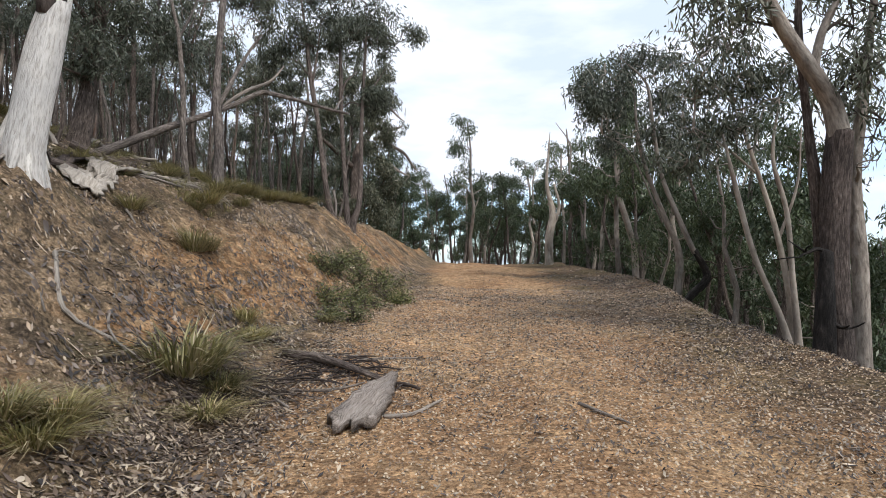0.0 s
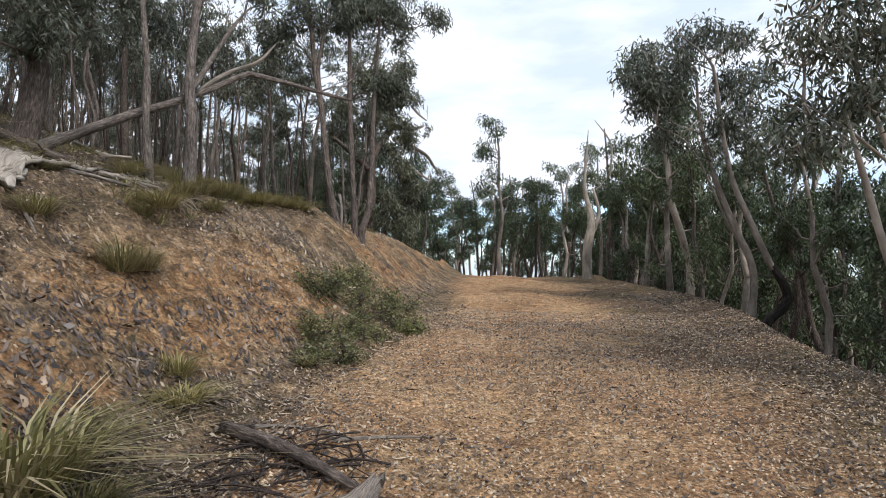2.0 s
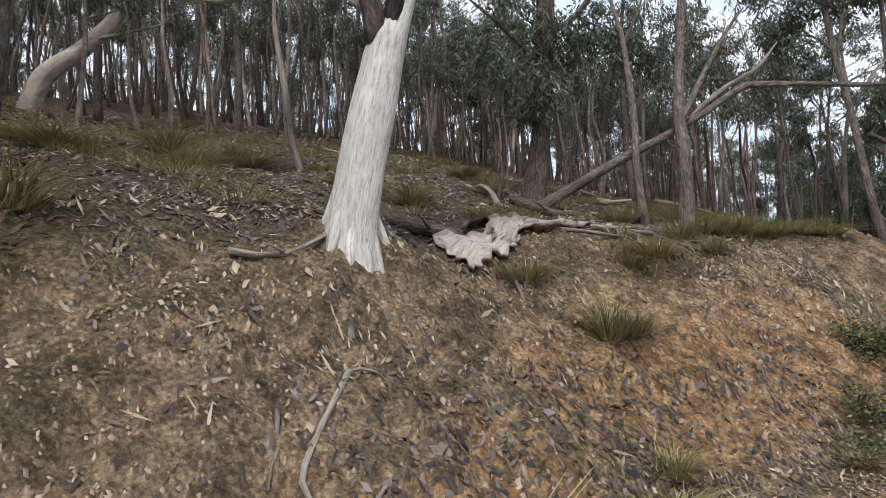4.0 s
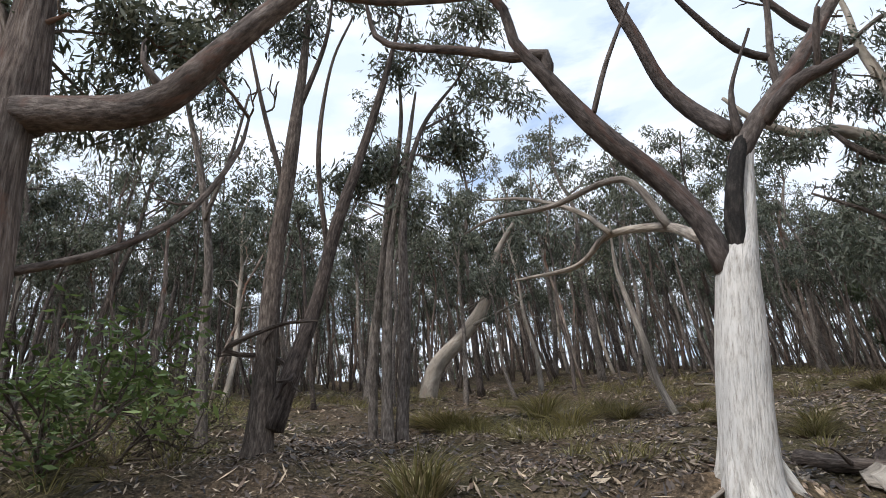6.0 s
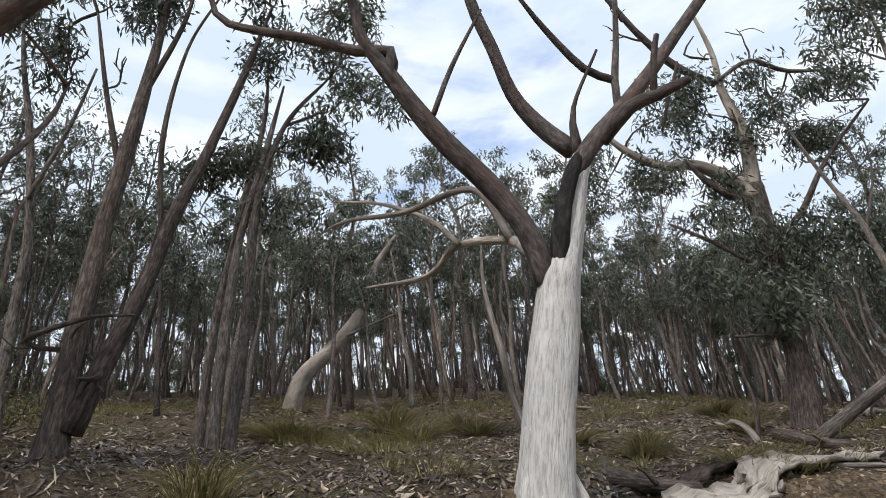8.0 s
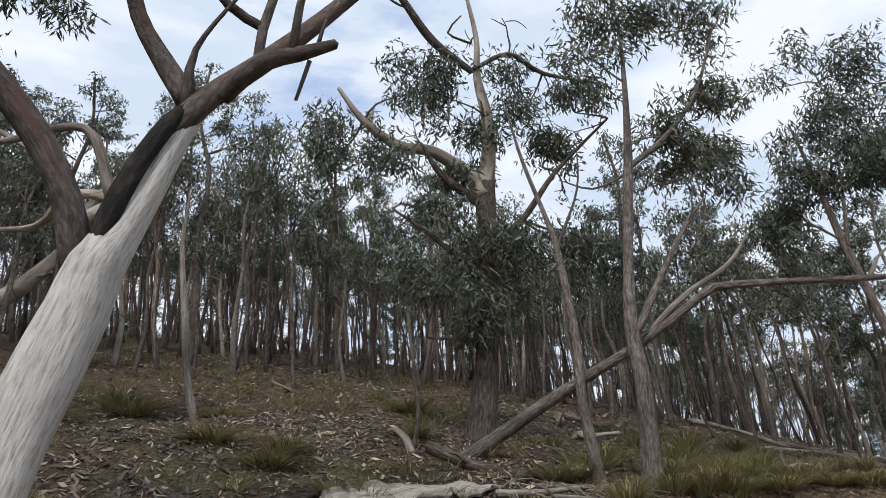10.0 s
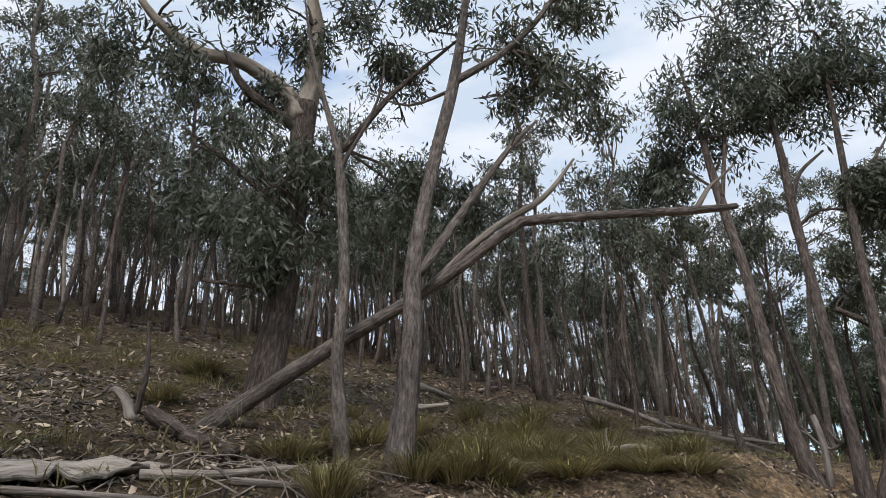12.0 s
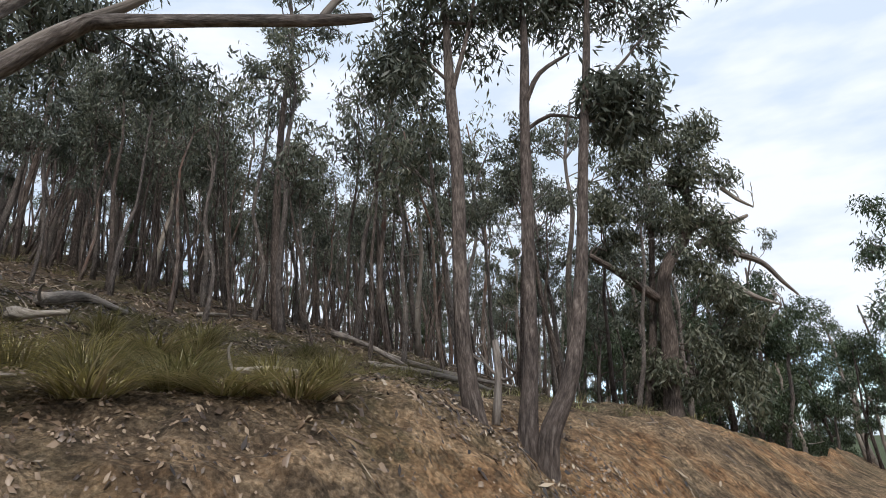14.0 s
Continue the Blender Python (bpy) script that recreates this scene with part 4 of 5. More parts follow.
near_tree("gum_tree", MIDR, {"T": BARK_PALE}, "many-stemmed slender gum tree below the track edge", MIDR_CROWN, seed=15, per=15)
near_tree("gum_tree", LEANR, {"T": BARK_PALE, "P": BARK_PALE, "C": WOOD_CHAR}, "leaning pale gum tree with a rounded crown and burnt foot", LEANR_CROWN, seed=16, per=46)
near_tree("dead_gum_tree", PALER, {"T": BARK_PALE, "P": BARK_PALE}, "dead pale forked tree trunk beside the track", seed=17)

# ---- the wood on the hill, beyond the crest and down the slope ----
rng = np.random.default_rng(7)
KINDS = [forest_kind(100 + k, h, r, b, m, LEAF_GUM, 46, 0.27) for k, (h, r, b, m) in enumerate([
    (8.5, 0.10, 0.55, BARK_GREY), (7.5, 0.08, 0.5, BARK_DARK), (9.5, 0.12, 0.58, BARK_GREY), (6.5, 0.07, 0.45, BARK_GREY),
    (8.0, 0.09, 0.6, BARK_DARK), (10.0, 0.13, 0.55, BARK_DARK), (7.0, 0.09, 0.5, BARK_PALE), (9.0, 0.10, 0.62, BARK_GREY)])]
BUSHY = [forest_kind(200 + k, h, r, b, m, LEAF_BUSH, 60, 0.42, 0.08) for k, (h, r, b, m) in enumerate([
    (5.5, 0.09, 0.22, BARK_GREY), (6.5, 0.10, 0.3, BARK_DARK), (5.0, 0.07, 0.15, BARK_DARK), (7.0, 0.11, 0.35, BARK_PALE)])]
POLES = [forest_kind(300 + k, h, r, 0.75, m, LEAF_GUM, 10, 0.4, 0.09) for k, (h, r, m) in enumerate([
    (6.0, 0.05, BARK_DARK), (5.0, 0.045, BARK_DARK), (7.0, 0.065, BARK_STRINGY), (5.5, 0.055, BARK_GREY)])]
placed = [(-12.4, 6.0), (-6.9, 4.4), (-6.2, 3.1), (-5.9, 11.0), (-4.1, 1.8)]


def scatter(count, x0, x1, y0, y1, gap, keep):
    out, tries = [], 0
    while len(out) < count and tries < count * 40:
        tries += 1
        x, y = rng.uniform(x0, x1), rng.uniform(y0, y1)
        if keep(x, y) and all((x - a) ** 2 + (y - b) ** 2 > gap * gap for a, b in placed):
            placed.append((x, y))
            out.append((x, y))
    return out


def stand(name, kinds, spots, low, high, label):
    """Trees past counting, joined: one mesh of wood and leaves."""
    vs, fs, ms, gs, mats, total = [], [], [], [], [], 0
    data = []
    for kind in kinds:
        pair = []
        for me in kind:
            co = np.empty(len(me.vertices) * 3, np.float32)
            me.vertices.foreach_get("co", co)
            me.calc_loop_triangles()
            tri = np.empty(len(me.loop_triangles) * 3, np.int32)
            me.loop_triangles.foreach_get("vertices", tri)
            if me.materials[0] not in mats:
                mats.append(me.materials[0])
            grain = np.zeros(len(co), np.float32)
            if "bark" in me.attributes:
                me.attributes["bark"].data.foreach_get("vector", grain)
            pair.append((co.reshape(-1, 3), tri.reshape(-1, 3), mats.index(me.materials[0]), grain))
        data.append(pair)
    for x, y in spots:
        k, a = rng.uniform(low, high), rng.uniform(0, 6.28)
        rot = np.array([[math.cos(a), -math.sin(a), 0], [math.sin(a), math.cos(a), 0], [0, 0, 1]]) * k
        rot = rot @ np.array([[1, 0, rng.normal(0, 0.09)], [0, 1, rng.normal(0, 0.09)], [0, 0, 1]])
        for co, tri, mi, grain in data[rng.integers(len(data))]:
            gs.append(grain)
            vs.append(co @ rot.T + np.array([x, y, gz(x, y)]))
            fs.append(tri + total)
            ms.append(np.full(len(tri), mi, np.int32))
            total += len(co)
    me = mesh_from(name, np.vstack(vs), np.vstack(fs), mats[0])
    for m in mats[1:]:
        me.materials.append(m)
    me.polygons.foreach_set("material_index", np.concatenate(ms))
    me.attributes.new("bark", "FLOAT_VECTOR", "POINT").data.foreach_set("vector", np.concatenate(gs))
    return tagged(new(name, me), label, "forest", kind="stuff")


HILL_LABEL = "slender grey-barked gum tree growing in dense hillside forest"
open_wood = lambda x, y: math.hypot(x, y - 6) > 10.5 and not (x > -8.5 and y < 15)
for x, y in scatter(120, -22, -6.5, -8, 26, 0.9, lambda x, y: open_wood(x, y) and math.hypot(x, y - 6) < 22):
    plant(KINDS[rng.integers(8)], x, y, rng.uniform(0.44, 0.74), rng.uniform(0, 6.28), HILL_LABEL, "trees of the hillside forest")
for x, y in scatter(150, -22, -6.0, -6, 26, 0.55, open_wood):
    plant(POLES[rng.integers(4)], x, y, rng.uniform(0.5, 1.0), rng.uniform(0, 6.28), "thin bare pole-like sapling in the hillside forest", "saplings of the hillside forest", name="sapling")
stand("far_forest", KINDS + POLES, scatter(760, -45, -12, -22, 50, 0.6, lambda x, y: math.hypot(x, y - 6) > 18), 0.42, 0.72, "dense grey-green gum forest over the hilltop")
stand("hillside_thicket", POLES, scatter(760, -32, -9, -16, 34, 0.4, lambda x, y: 14 < math.hypot(x, y - 6) < 30), 0.4, 0.75, "close-set grey gum stems filling the hillside")
stand("understorey", BUSHY, scatter(110, -38, -11, -18, 38, 0.7, lambda x, y: 18 < math.hypot(x, y - 6) < 36), 0.3, 0.55, "low grey-green saplings under the hilltop forest")
for x, y in scatter(34, -9, 0.0, 17, 36, 0.9, lambda x, y: x < -3.4 + 0.02 * (y - 17)):
    plant(KINDS[rng.integers(8)], x, y, rng.uniform(0.45, 0.75), rng.uniform(0, 6.28), HILL_LABEL, "trees of the hillside forest")
for x, y in scatter(70, -12, 12, 27, 42, 0.9, lambda x, y: y > 29 or x < -3.5):
    plant(BUSHY[rng.integers(4)], x, y, rng.uniform(0.58, 0.86), rng.uniform(0, 6.28), "dark leafy gum tree standing beyond the crest of the track", "trees beyond the crest")
for x, y in scatter(120, 4.6, 11, 9, 34, 0.7, lambda x, y: x > 5.2 or y > 15):
    plant(BUSHY[rng.integers(4)], x, y, rng.uniform(0.5, 0.72) + 0.2 * (y > 17), rng.uniform(0, 6.28), "dark leafy gum tree on the slope below the track", "trees below the track")
stand("crest_thicket", BUSHY, scatter(110, -12, 14, 29, 48, 0.6, lambda x, y: True), 0.65, 0.98, "dark leafy saplings beyond the crest of the track")
stand("lower_forest", KINDS + BUSHY, scatter(170, -20, 45, 8, 75, 1.2, lambda x, y: (y > 46 and abs(x - 1.5) > 5) or x > 12), 0.5, 0.8, "dark gum forest on the slopes below the track")

# ---- fallen wood ----
def lying(name, radius, line, mat, label, lift=0.6, seed=0, category="branch", twigs=1):
    """A branch or log that follows the ground."""
    r = np.random.default_rng(seed)
    x0, y0 = line[0]
    z0 = gz(x0, y0)
    w = Wood()
    n = len(line)
    fine = []
    for i, (x, y) in enumerate(line):
        fine.append((x - x0, y - y0, gz(x, y) - z0 + radius * lift + r.uniform(0, radius), radius * (1 - 0.5 * i / max(n - 1, 1))))
    w.tube(fine, 0.12, 12 if radius > 0.04 else 7, 0.09, r)
    for k in range(twigs):
        q = fine[int(r.integers(0, n))]
        d = r.normal(0, 1, 3)
        d[2] = abs(d[2]) * 0.3
        grow(w, r, q[:3], d, 0.14 + radius * 1.5, max(radius * 0.3, 0.005), 0, [], 0.25, 5, 0.0)
    ob = tagged(new(name, w.mesh(name, mat)), label, category)
    ob.location = (x0, y0, z0)
    return ob


STICKS_LOWER = [
    (.018, [(-1.59, 6.57), (-1.23, 6.73), (-0.82, 6.67)]),
    (.045, [(-1.53, 6.56), (-1.02, 6.14), (-0.52, 5.75)]),
    (.015, [(-0.80, 6.45), (-0.53, 6.55), (-0.26, 6.59)]),
    (.02, [(-0.41, 4.80), (-0.22, 4.87), (-0.01, 5.16)]),
    (.014, [(1.00, 5.11), (1.14, 4.91), (1.26, 4.68)]),
    (.02, [(-3.15, 5.53), (-2.75, 4.98), (-2.44, 5.07), (-2.12, 4.87)]),
    (.015, [(-2.72, 5.64), (-2.51, 5.15), (-2.29, 4.98)]),
    (.022, [(-0.46, 5.63), (-0.32, 5.60), (-0.19, 5.50)]),
    (.012, [(-1.05, 5.50), (-0.82, 5.52), (-0.66, 5.75)]),
    (.012, [(-1.12, 5.00), (-1.38, 5.35), (-1.65, 5.50)]),
    (.028, [(-3.81, 5.16), (-3.74, 5.50), (-3.83, 6.08)]),
    (.07, [(-4.66, 7.13), (-4.19, 7.17), (-4.01, 7.35)]),
    (.022, [(-3.69, 7.54), (-3.51, 7.43), (-3.36, 7.35)]),
]
STICKS_MIDDLE = [
    (.015, [(-3.10, 5.06), (-2.96, 4.98), (-2.80, 4.84)]),
    (.015, [(-7.69, 5.72), (-6.60, 5.77), (-6.89, 6.36)]),
    (.03, [(-4.12, 8.36), (-3.83, 8.75), (-3.63, 9.29)]),
    (.07, [(-6.96, 13.37), (-7.65, 14.19), (-7.19, 14.44)]),
    (.035, [(-3.59, 12.97), (-3.63, 13.50), (-3.86, 14.66), (-4.33, 15.90)]),
    (.03, [(-3.96, 9.24), (-3.88, 9.66), (-3.89, 10.14), (-3.92, 10.40)]),
    (.02, [(-3.48, 10.92), (-3.42, 11.22), (-3.41, 11.60)]),
    (.03, [(-3.85, 15.38), (-3.73, 16.03), (-3.36, 16.03)]),
    (.02, [(-3.71, 10.84), (-4.12, 11.25)]),
    (.025, [(-3.79, 9.67), (-3.66, 9.93), (-3.45, 10.19)]),
    (.03, [(-7.69, 5.82), (-6.97, 5.88), (-7.15, 6.38)]),
    (.025, [(-10.37, 10.28), (-8.82, 9.94)]),
    (.03, [(-18.35, 5.14), (-15.69, 6.05)]),
    (.02, [(-12.07, 4.49), (-12.42, 5.09)]),
]
STICKS_UPPER = [
    (.035, [(-8.57, 16.44), (-9.2, 17.4), (-9.75, 18.44)]),
    (.06, [(-8.72, 19.64), (-7.21, 18.79), (-5.95, 18.17)]),
    (.05, [(-6.91, 18.88), (-5.84, 19.25), (-4.9, 19.5)]),
]
STICKS = STICKS_LOWER + STICKS_MIDDLE + STICKS_UPPER
for k, (radius, line) in enumerate(STICKS):
    dark = k in (1, 7, 11)
    lying("log" if radius >= 0.045 else "branch", radius, line, BARK_DARK if dark else WOOD_GREY if k in (5, 6) else WOOD_DEAD,
          "dark rotting log lying in leaf litter" if dark else ("weathered grey log lying on the slope" if radius >= 0.045 else "dry fallen branch lying in leaf litter"), seed=k, category="log" if radius >= 0.045 else "branch")
lying("log", 0.065, [(-5.45, 9.75), (-4.95, 9.85), (-4.35, 9.95)], BARK_DARK, "dark fallen log beside the leaning trunk", seed=51, category="log")
lying("log", 0.05, [(-5.9, 17.2), (-5.0, 17.9), (-4.4, 18.3)], WOOD_DEAD, "weathered grey log lying on the slope", seed=53, category="log")

# the dead trunk that leans out of the hill over the bank
lean = thing("fallen_trunk", -5.32, 10.22, gz(-5.32, 10.22), "grey dead trunk leaning across the slope, propped on trees", "log")
w = Wood()
r17 = np.random.default_rng(17)
zb = gz(-5.32, 10.22)
w.tube([(-0.25, -0.2, -0.15, 0.085), (0.0, 0.0, 0.06, 0.075), (0.75, 0.5, 0.53, 0.06), (1.5, 1.0, 0.95, 0.05), (2.06, 1.33, 1.33, 0.042), (2.2, 1.4, 1.365, 0.038), (2.6, 1.58, 1.31, 0.034), (3.3, 1.82, 1.16, 0.03), (3.55, 1.9, 1.12, 0.02)], 0.1, 14, 0.05, r17)
part("trunk", w.mesh("trunk", BARK_GREY), lean)
w = Wood()
w.tube([(1.45, 0.97, 0.93, 0.036), (1.85, 1.3, 1.36, 0.032), (2.2, 1.6, 1.62, 0.025), (2.4, 1.8, 1.95, 0.01)], 0.1, 9, 0.05, r17)
part("limb", w.mesh("limb", WOOD_DEAD), lean)
w = Wood()
grow(w, r17, (3.3, 1.82, 1.15), (0.5, 0.2, 0.5), 0.5, 0.02, 0, [], 0.2, 5)
part("twig", w.mesh("twig", WOOD_DEAD), lean)


def plank(name, line, widths, mat, label, category, thick=0.05, seed=0, curl=0.0, lift=0.02):
    """A split slab or sheet of bark: a ragged strip along a line on the ground, with thickness and grooves."""
    r = np.random.default_rng(seed)
    x0, y0 = line[0]
    z0 = gz(x0, y0)
    pts = curve_points([(x, y, gz(x, y), wd) for (x, y), wd in zip(line, widths)], 0.06)
    d = np.gradient(pts[:, :2], axis=0)
    d /= np.linalg.norm(d, axis=1, keepdims=True)
    side = np.stack([-d[:, 1], d[:, 0]], 1)
    cols = 9
    v, f = [], []
    n = len(pts)
    ragged = r.normal(0, 0.03, (n, 2))
    jag = r.uniform(-0.02, 0.16, (2, cols))
    for layer in (1, 0):
        for i in range(n):
            for j in range(cols):
                u = j / (cols - 1) * 2 - 1
                wd = pts[i, 3] * (1 + ragged[i, int(u > 0)] * 4)
                end = jag[0, j] * max(0, 3 - i) / 3 - jag[1, j] * max(0, i - n + 4) / 3
                x, y = pts[i, :2] + side[i] * u * wd + d[i] * end
                g = 0.012 * math.sin(j * 2.4 + i * 0.13) + 0.01 * math.sin(i * 0.4 + j)
                z = gz(x, y) + lift + curl * u * u * (0.6 + 0.4 * math.sin(i * 0.25)) + layer * (thick + g)
                v.append((x - x0, y - y0, z - z0))
    size = n * cols
    for i in range(n - 1):
        for j in range(cols - 1):
            a = i * cols + j
            f.append((a, a + 1, a + cols + 1, a + cols))
            f.append((size + a, size + a + cols, size + a + cols + 1, size + a + 1))
        for j, flip in ((0, 0), (cols - 1, 1)):
            a, b = i * cols + j, (i + 1) * cols + j
            f.append((a, b, size + b, size + a) if not flip else (b, a, size + a, size + b))
    for i, flip in ((0, 1), (n - 1, 0)):
        for j in range(cols - 1):
            a = i * cols + j
            f.append((a, a + 1, size + a + 1, size + a) if not flip else (a + 1, a, size + a, size + a + 1))
    me = mesh_from(name, v, f, mat)
    me.polygons.foreach_set("use_smooth", np.ones(len(f), bool))
    grain = np.array([(j * 0.03, layer * 0.1, i * 0.06) for layer in (1, 0) for i in range(n) for j in range(cols)], np.float32)
    me.attributes.new("bark", "FLOAT_VECTOR", "POINT").data.foreach_set("vector", grain.ravel())
    ob = tagged(new(name, me), label, category)
    ob.location = (x0, y0, z0)
    return ob


plank("wood_slab", [(-0.62, 4.42), (-0.55, 4.9), (-0.50, 5.35), (-0.40, 5.85)], (0.15, 0.15, 0.10, 0.035), WOOD_SPLIT, "split grey slab of weathered wood on the track edge", "log", 0.06, 1)
plank("bark_sheet", [(-3.80, 6.95), (-3.92, 7.5), (-4.0, 7.95)], (0.20, 0.20, 0.14), WOOD_GREY, "curled pale sheet of fallen bark on the bank", "bark", 0.02, 2, 0.04, 0.035)
plank("bark_sheet", [(-3.98, 7.75), (-4.08, 8.4), (-4.15, 9.0), (-4.0, 9.4)], (0.15, 0.20, 0.19, 0.08), WOOD_GREY, "curled pale sheet of fallen bark on the bank", "bark", 0.02, 3, 0.05, 0.04)
plank("bark_strip", [(-4.2, 7.3), (-4.35, 8.0), (-4.5, 8.7)], (0.05, 0.07, 0.04), BARK_DARK, "dark strip of fallen bark beside paler sheets", "bark", 0.02, 4, 0.05, 0.05)

# hollow stump with a hooked top
stump = thing("stump", -5.75, 9.6, gz(-5.75, 9.6), "small broken stump with a pale hooked tip", "stump")
w = Wood()
w.tube([(0.13, 0.08, -0.1, 0.045), (0.08, 0.04, 0.05, 0.034), (0.02, 0.0, 0.13, 0.028), (-0.05, -0.03, 0.17, 0.022), (-0.10, -0.06, 0.15, 0.009)], 0.05, 12, 0.1, r17)
part("trunk", w.mesh("trunk", WOOD_DEAD), stump)
w = Wood()
w.tube([(0.12, 0.1, -0.05, 0.03), (0.2, 0.12, 0.3, 0.022), (0.17, 0.1, 0.7, 0.01)], 0.08, 7, 0.06, r17)
part("splinter", w.mesh("splinter", BARK_DARK), stump)
burl = thing("wood_burl", -6.1, 12.75, gz(-6.1, 12.75), "pale knotted lump of dead wood in grass", "log")
w = Wood()
w.tube([(-0.12, 0, 0.0, 0.04), (-0.03, 0.03, 0.06, 0.08), (0.08, 0.02, 0.05, 0.065), (0.25, 0.08, 0.03, 0.03), (0.5, 0.2, 0.03, 0.02)], 0.05, 12, 0.12, r17)
part("trunk", w.mesh("trunk", WOOD_GREY), burl)
stick = thing("sapling", -7.95, 8.3, gz(-7.95, 8.3), "short dead leaning sapling on the slope", "sapling")
w = Wood()
w.tube([(0, 0, -0.1, 0.06), (-0.15, -0.1, 0.5, 0.05), (-0.12, -0.2, 1.2, 0.045), (-0.2, -0.3, 2.2, 0.03), (-0.1, -0.3, 3.0, 0.01)], 0.12, 8, 0.06, r17)
part("trunk", w.mesh("trunk", WOOD_DEAD), stick)

# ---- grass and shrubs ----
def blades(n, width, height, r, spread=0.55, thick=0.0028):
    """A tuft of thin bent blades."""
    a = r.uniform(0, 6.28, n)
    rad = width * 0.35 * np.sqrt(r.uniform(0, 1, n))
    base = np.stack([np.cos(a) * rad, np.sin(a) * rad, np.full(n, -0.02)], 1)
    b = a + r.normal(0, 0.6, n)
    out = r.uniform(0.1, 1.0, n) * width * spread
    h = height * r.uniform(0.45, 1.1, n)
    dirn = np.stack([np.cos(b), np.sin(b), np.zeros(n)], 1)
    side = np.stack([-np.sin(b), np.cos(b), np.zeros(n)], 1) * thick
    up = np.array([0, 0, 1.0])
    mid = base + dirn * out[:, None] * 0.45 + up * h[:, None] * 0.62
    tip = base + dirn * out[:, None] * 1.3 + up * (h * r.uniform(0.6, 1.05, n))[:, None]
    v = np.stack([base - side, base + side, mid + side, mid - side, tip, tip], 1)
    k = np.arange(n)[:, None] * 6
    f = np.concatenate([k + np.array([0, 1, 2, 3]), k + np.array([3, 2, 4, 5])], 0)
    return v.reshape(-1, 3), f


r23 = np.random.default_rng(23)
TUFTS = []
for k in range(4):
    v, f = blades(230, 0.7, 0.95, r23, 1.15, 0.008)
    TUFTS.append((mesh_from("tuft", v, f, GRASS), mesh_from("dry_tuft", *blades(130, 0.8, 0.8, r23, 1.35, 0.007), GRASS_DRY)))
BANK_TUSSOCKS = [
    (-1.88, 6.73, 0.3, 0.4), (-1.96, 5.22, 0.62, 0.75), (-2.09, 3.8, 0.3, 0.4), (-2.03, 3.48, 0.3, 0.4), (-1.46, 8.36, 0.16, 0.2), (-2.24, 3.54, 0.3, 0.4),
    (-1.61, 4.69, 0.3, 0.3), (-1.71, 5.26, 0.3, 0.3), (-3.23, 9.15, 0.35, 0.45), (-3.07, 11.75, 0.35, 0.4), (-3.98, 3.71, 0.4, 0.5), (-2.08, 7.05, 0.25, 0.4),
    (-3.96, 11.37, 0.4, 0.35), (-2.92, 12.39, 0.4, 0.35), (-2.75, 12.66, 0.4, 0.3), (-3.89, 12.39, 0.4, 0.35)]
HILL_TUSSOCKS = [
    (-7.65, 5.39, 0.35, 0.4), (-7.97, 6.43, 0.4, 0.5), (-8.3, 7.71, 0.35, 0.4), (-7.8, 8.52, 0.3, 0.4), (-4.4, 8.13, 0.3, 0.4), (-5.61, 15.71, 0.3, 0.4),
    (-5.61, 8.18, 0.3, 0.35), (-8.06, 4.96, 0.35, 0.4), (-4.36, 4.14, 0.35, 0.6), (-4.29, 10.3, 0.35, 0.35), (-4.14, 12.93, 0.45, 0.35), (-5.01, 13.34, 0.4, 0.35),
    (-5.17, 12.11, 0.3, 0.3), (-7.39, 10.94, 0.4, 0.4), (-4.7, 13.49, 0.5, 0.5), (-4.19, 14.6, 0.5, 0.3), (-5.83, 8.4, 0.3, 0.35), (-6.44, 7.97, 0.4, 0.35),
    (-7.63, 6.6, 0.45, 0.4), (-7.82, 5.16, 0.5, 0.4), (-6.1, 10.04, 0.3, 0.4), (-4.45, 11.03, 0.4, 0.35), (-8.74, 7.64, 0.4, 0.35)]
for k, (x, y, wd, h) in enumerate(BANK_TUSSOCKS + HILL_TUSSOCKS):
    t = thing("grass_tussock", x, y, gz(x, y), "tussock of fine olive-green grass with dry blades", "grass", "grass tussocks on the bank")
    t.scale, t.rotation_euler[2] = (wd * 1.5, wd * 1.5, h * (0.42 + 0.25 * (k * 37 % 10) / 10)), k * 1.3
    part("tuft", TUFTS[k % 4][0], t)
    part("dry_tuft", TUFTS[k % 4][1], t)

for k in range(30):
    x, y = (r23.uniform(-3.9, -2.6), r23.uniform(7.5, 13.6)) if k < 14 else (r23.uniform(-5.6, -3.2), r23.uniform(10.8, 14.6))
    t = thing("grass_tussock", x, y, gz(x, y), "small olive tussock on the bank top", "grass", "grass tussocks on the bank")
    wd = r23.uniform(0.16, 0.34)
    t.scale, t.rotation_euler[2] = (wd * 1.5, wd * 1.5, wd * r23.uniform(0.7, 1.2)), k * 2.1
    part("tuft", TUFTS[k % 4][0], t)
    part("dry_tuft", TUFTS[k % 4][1], t)

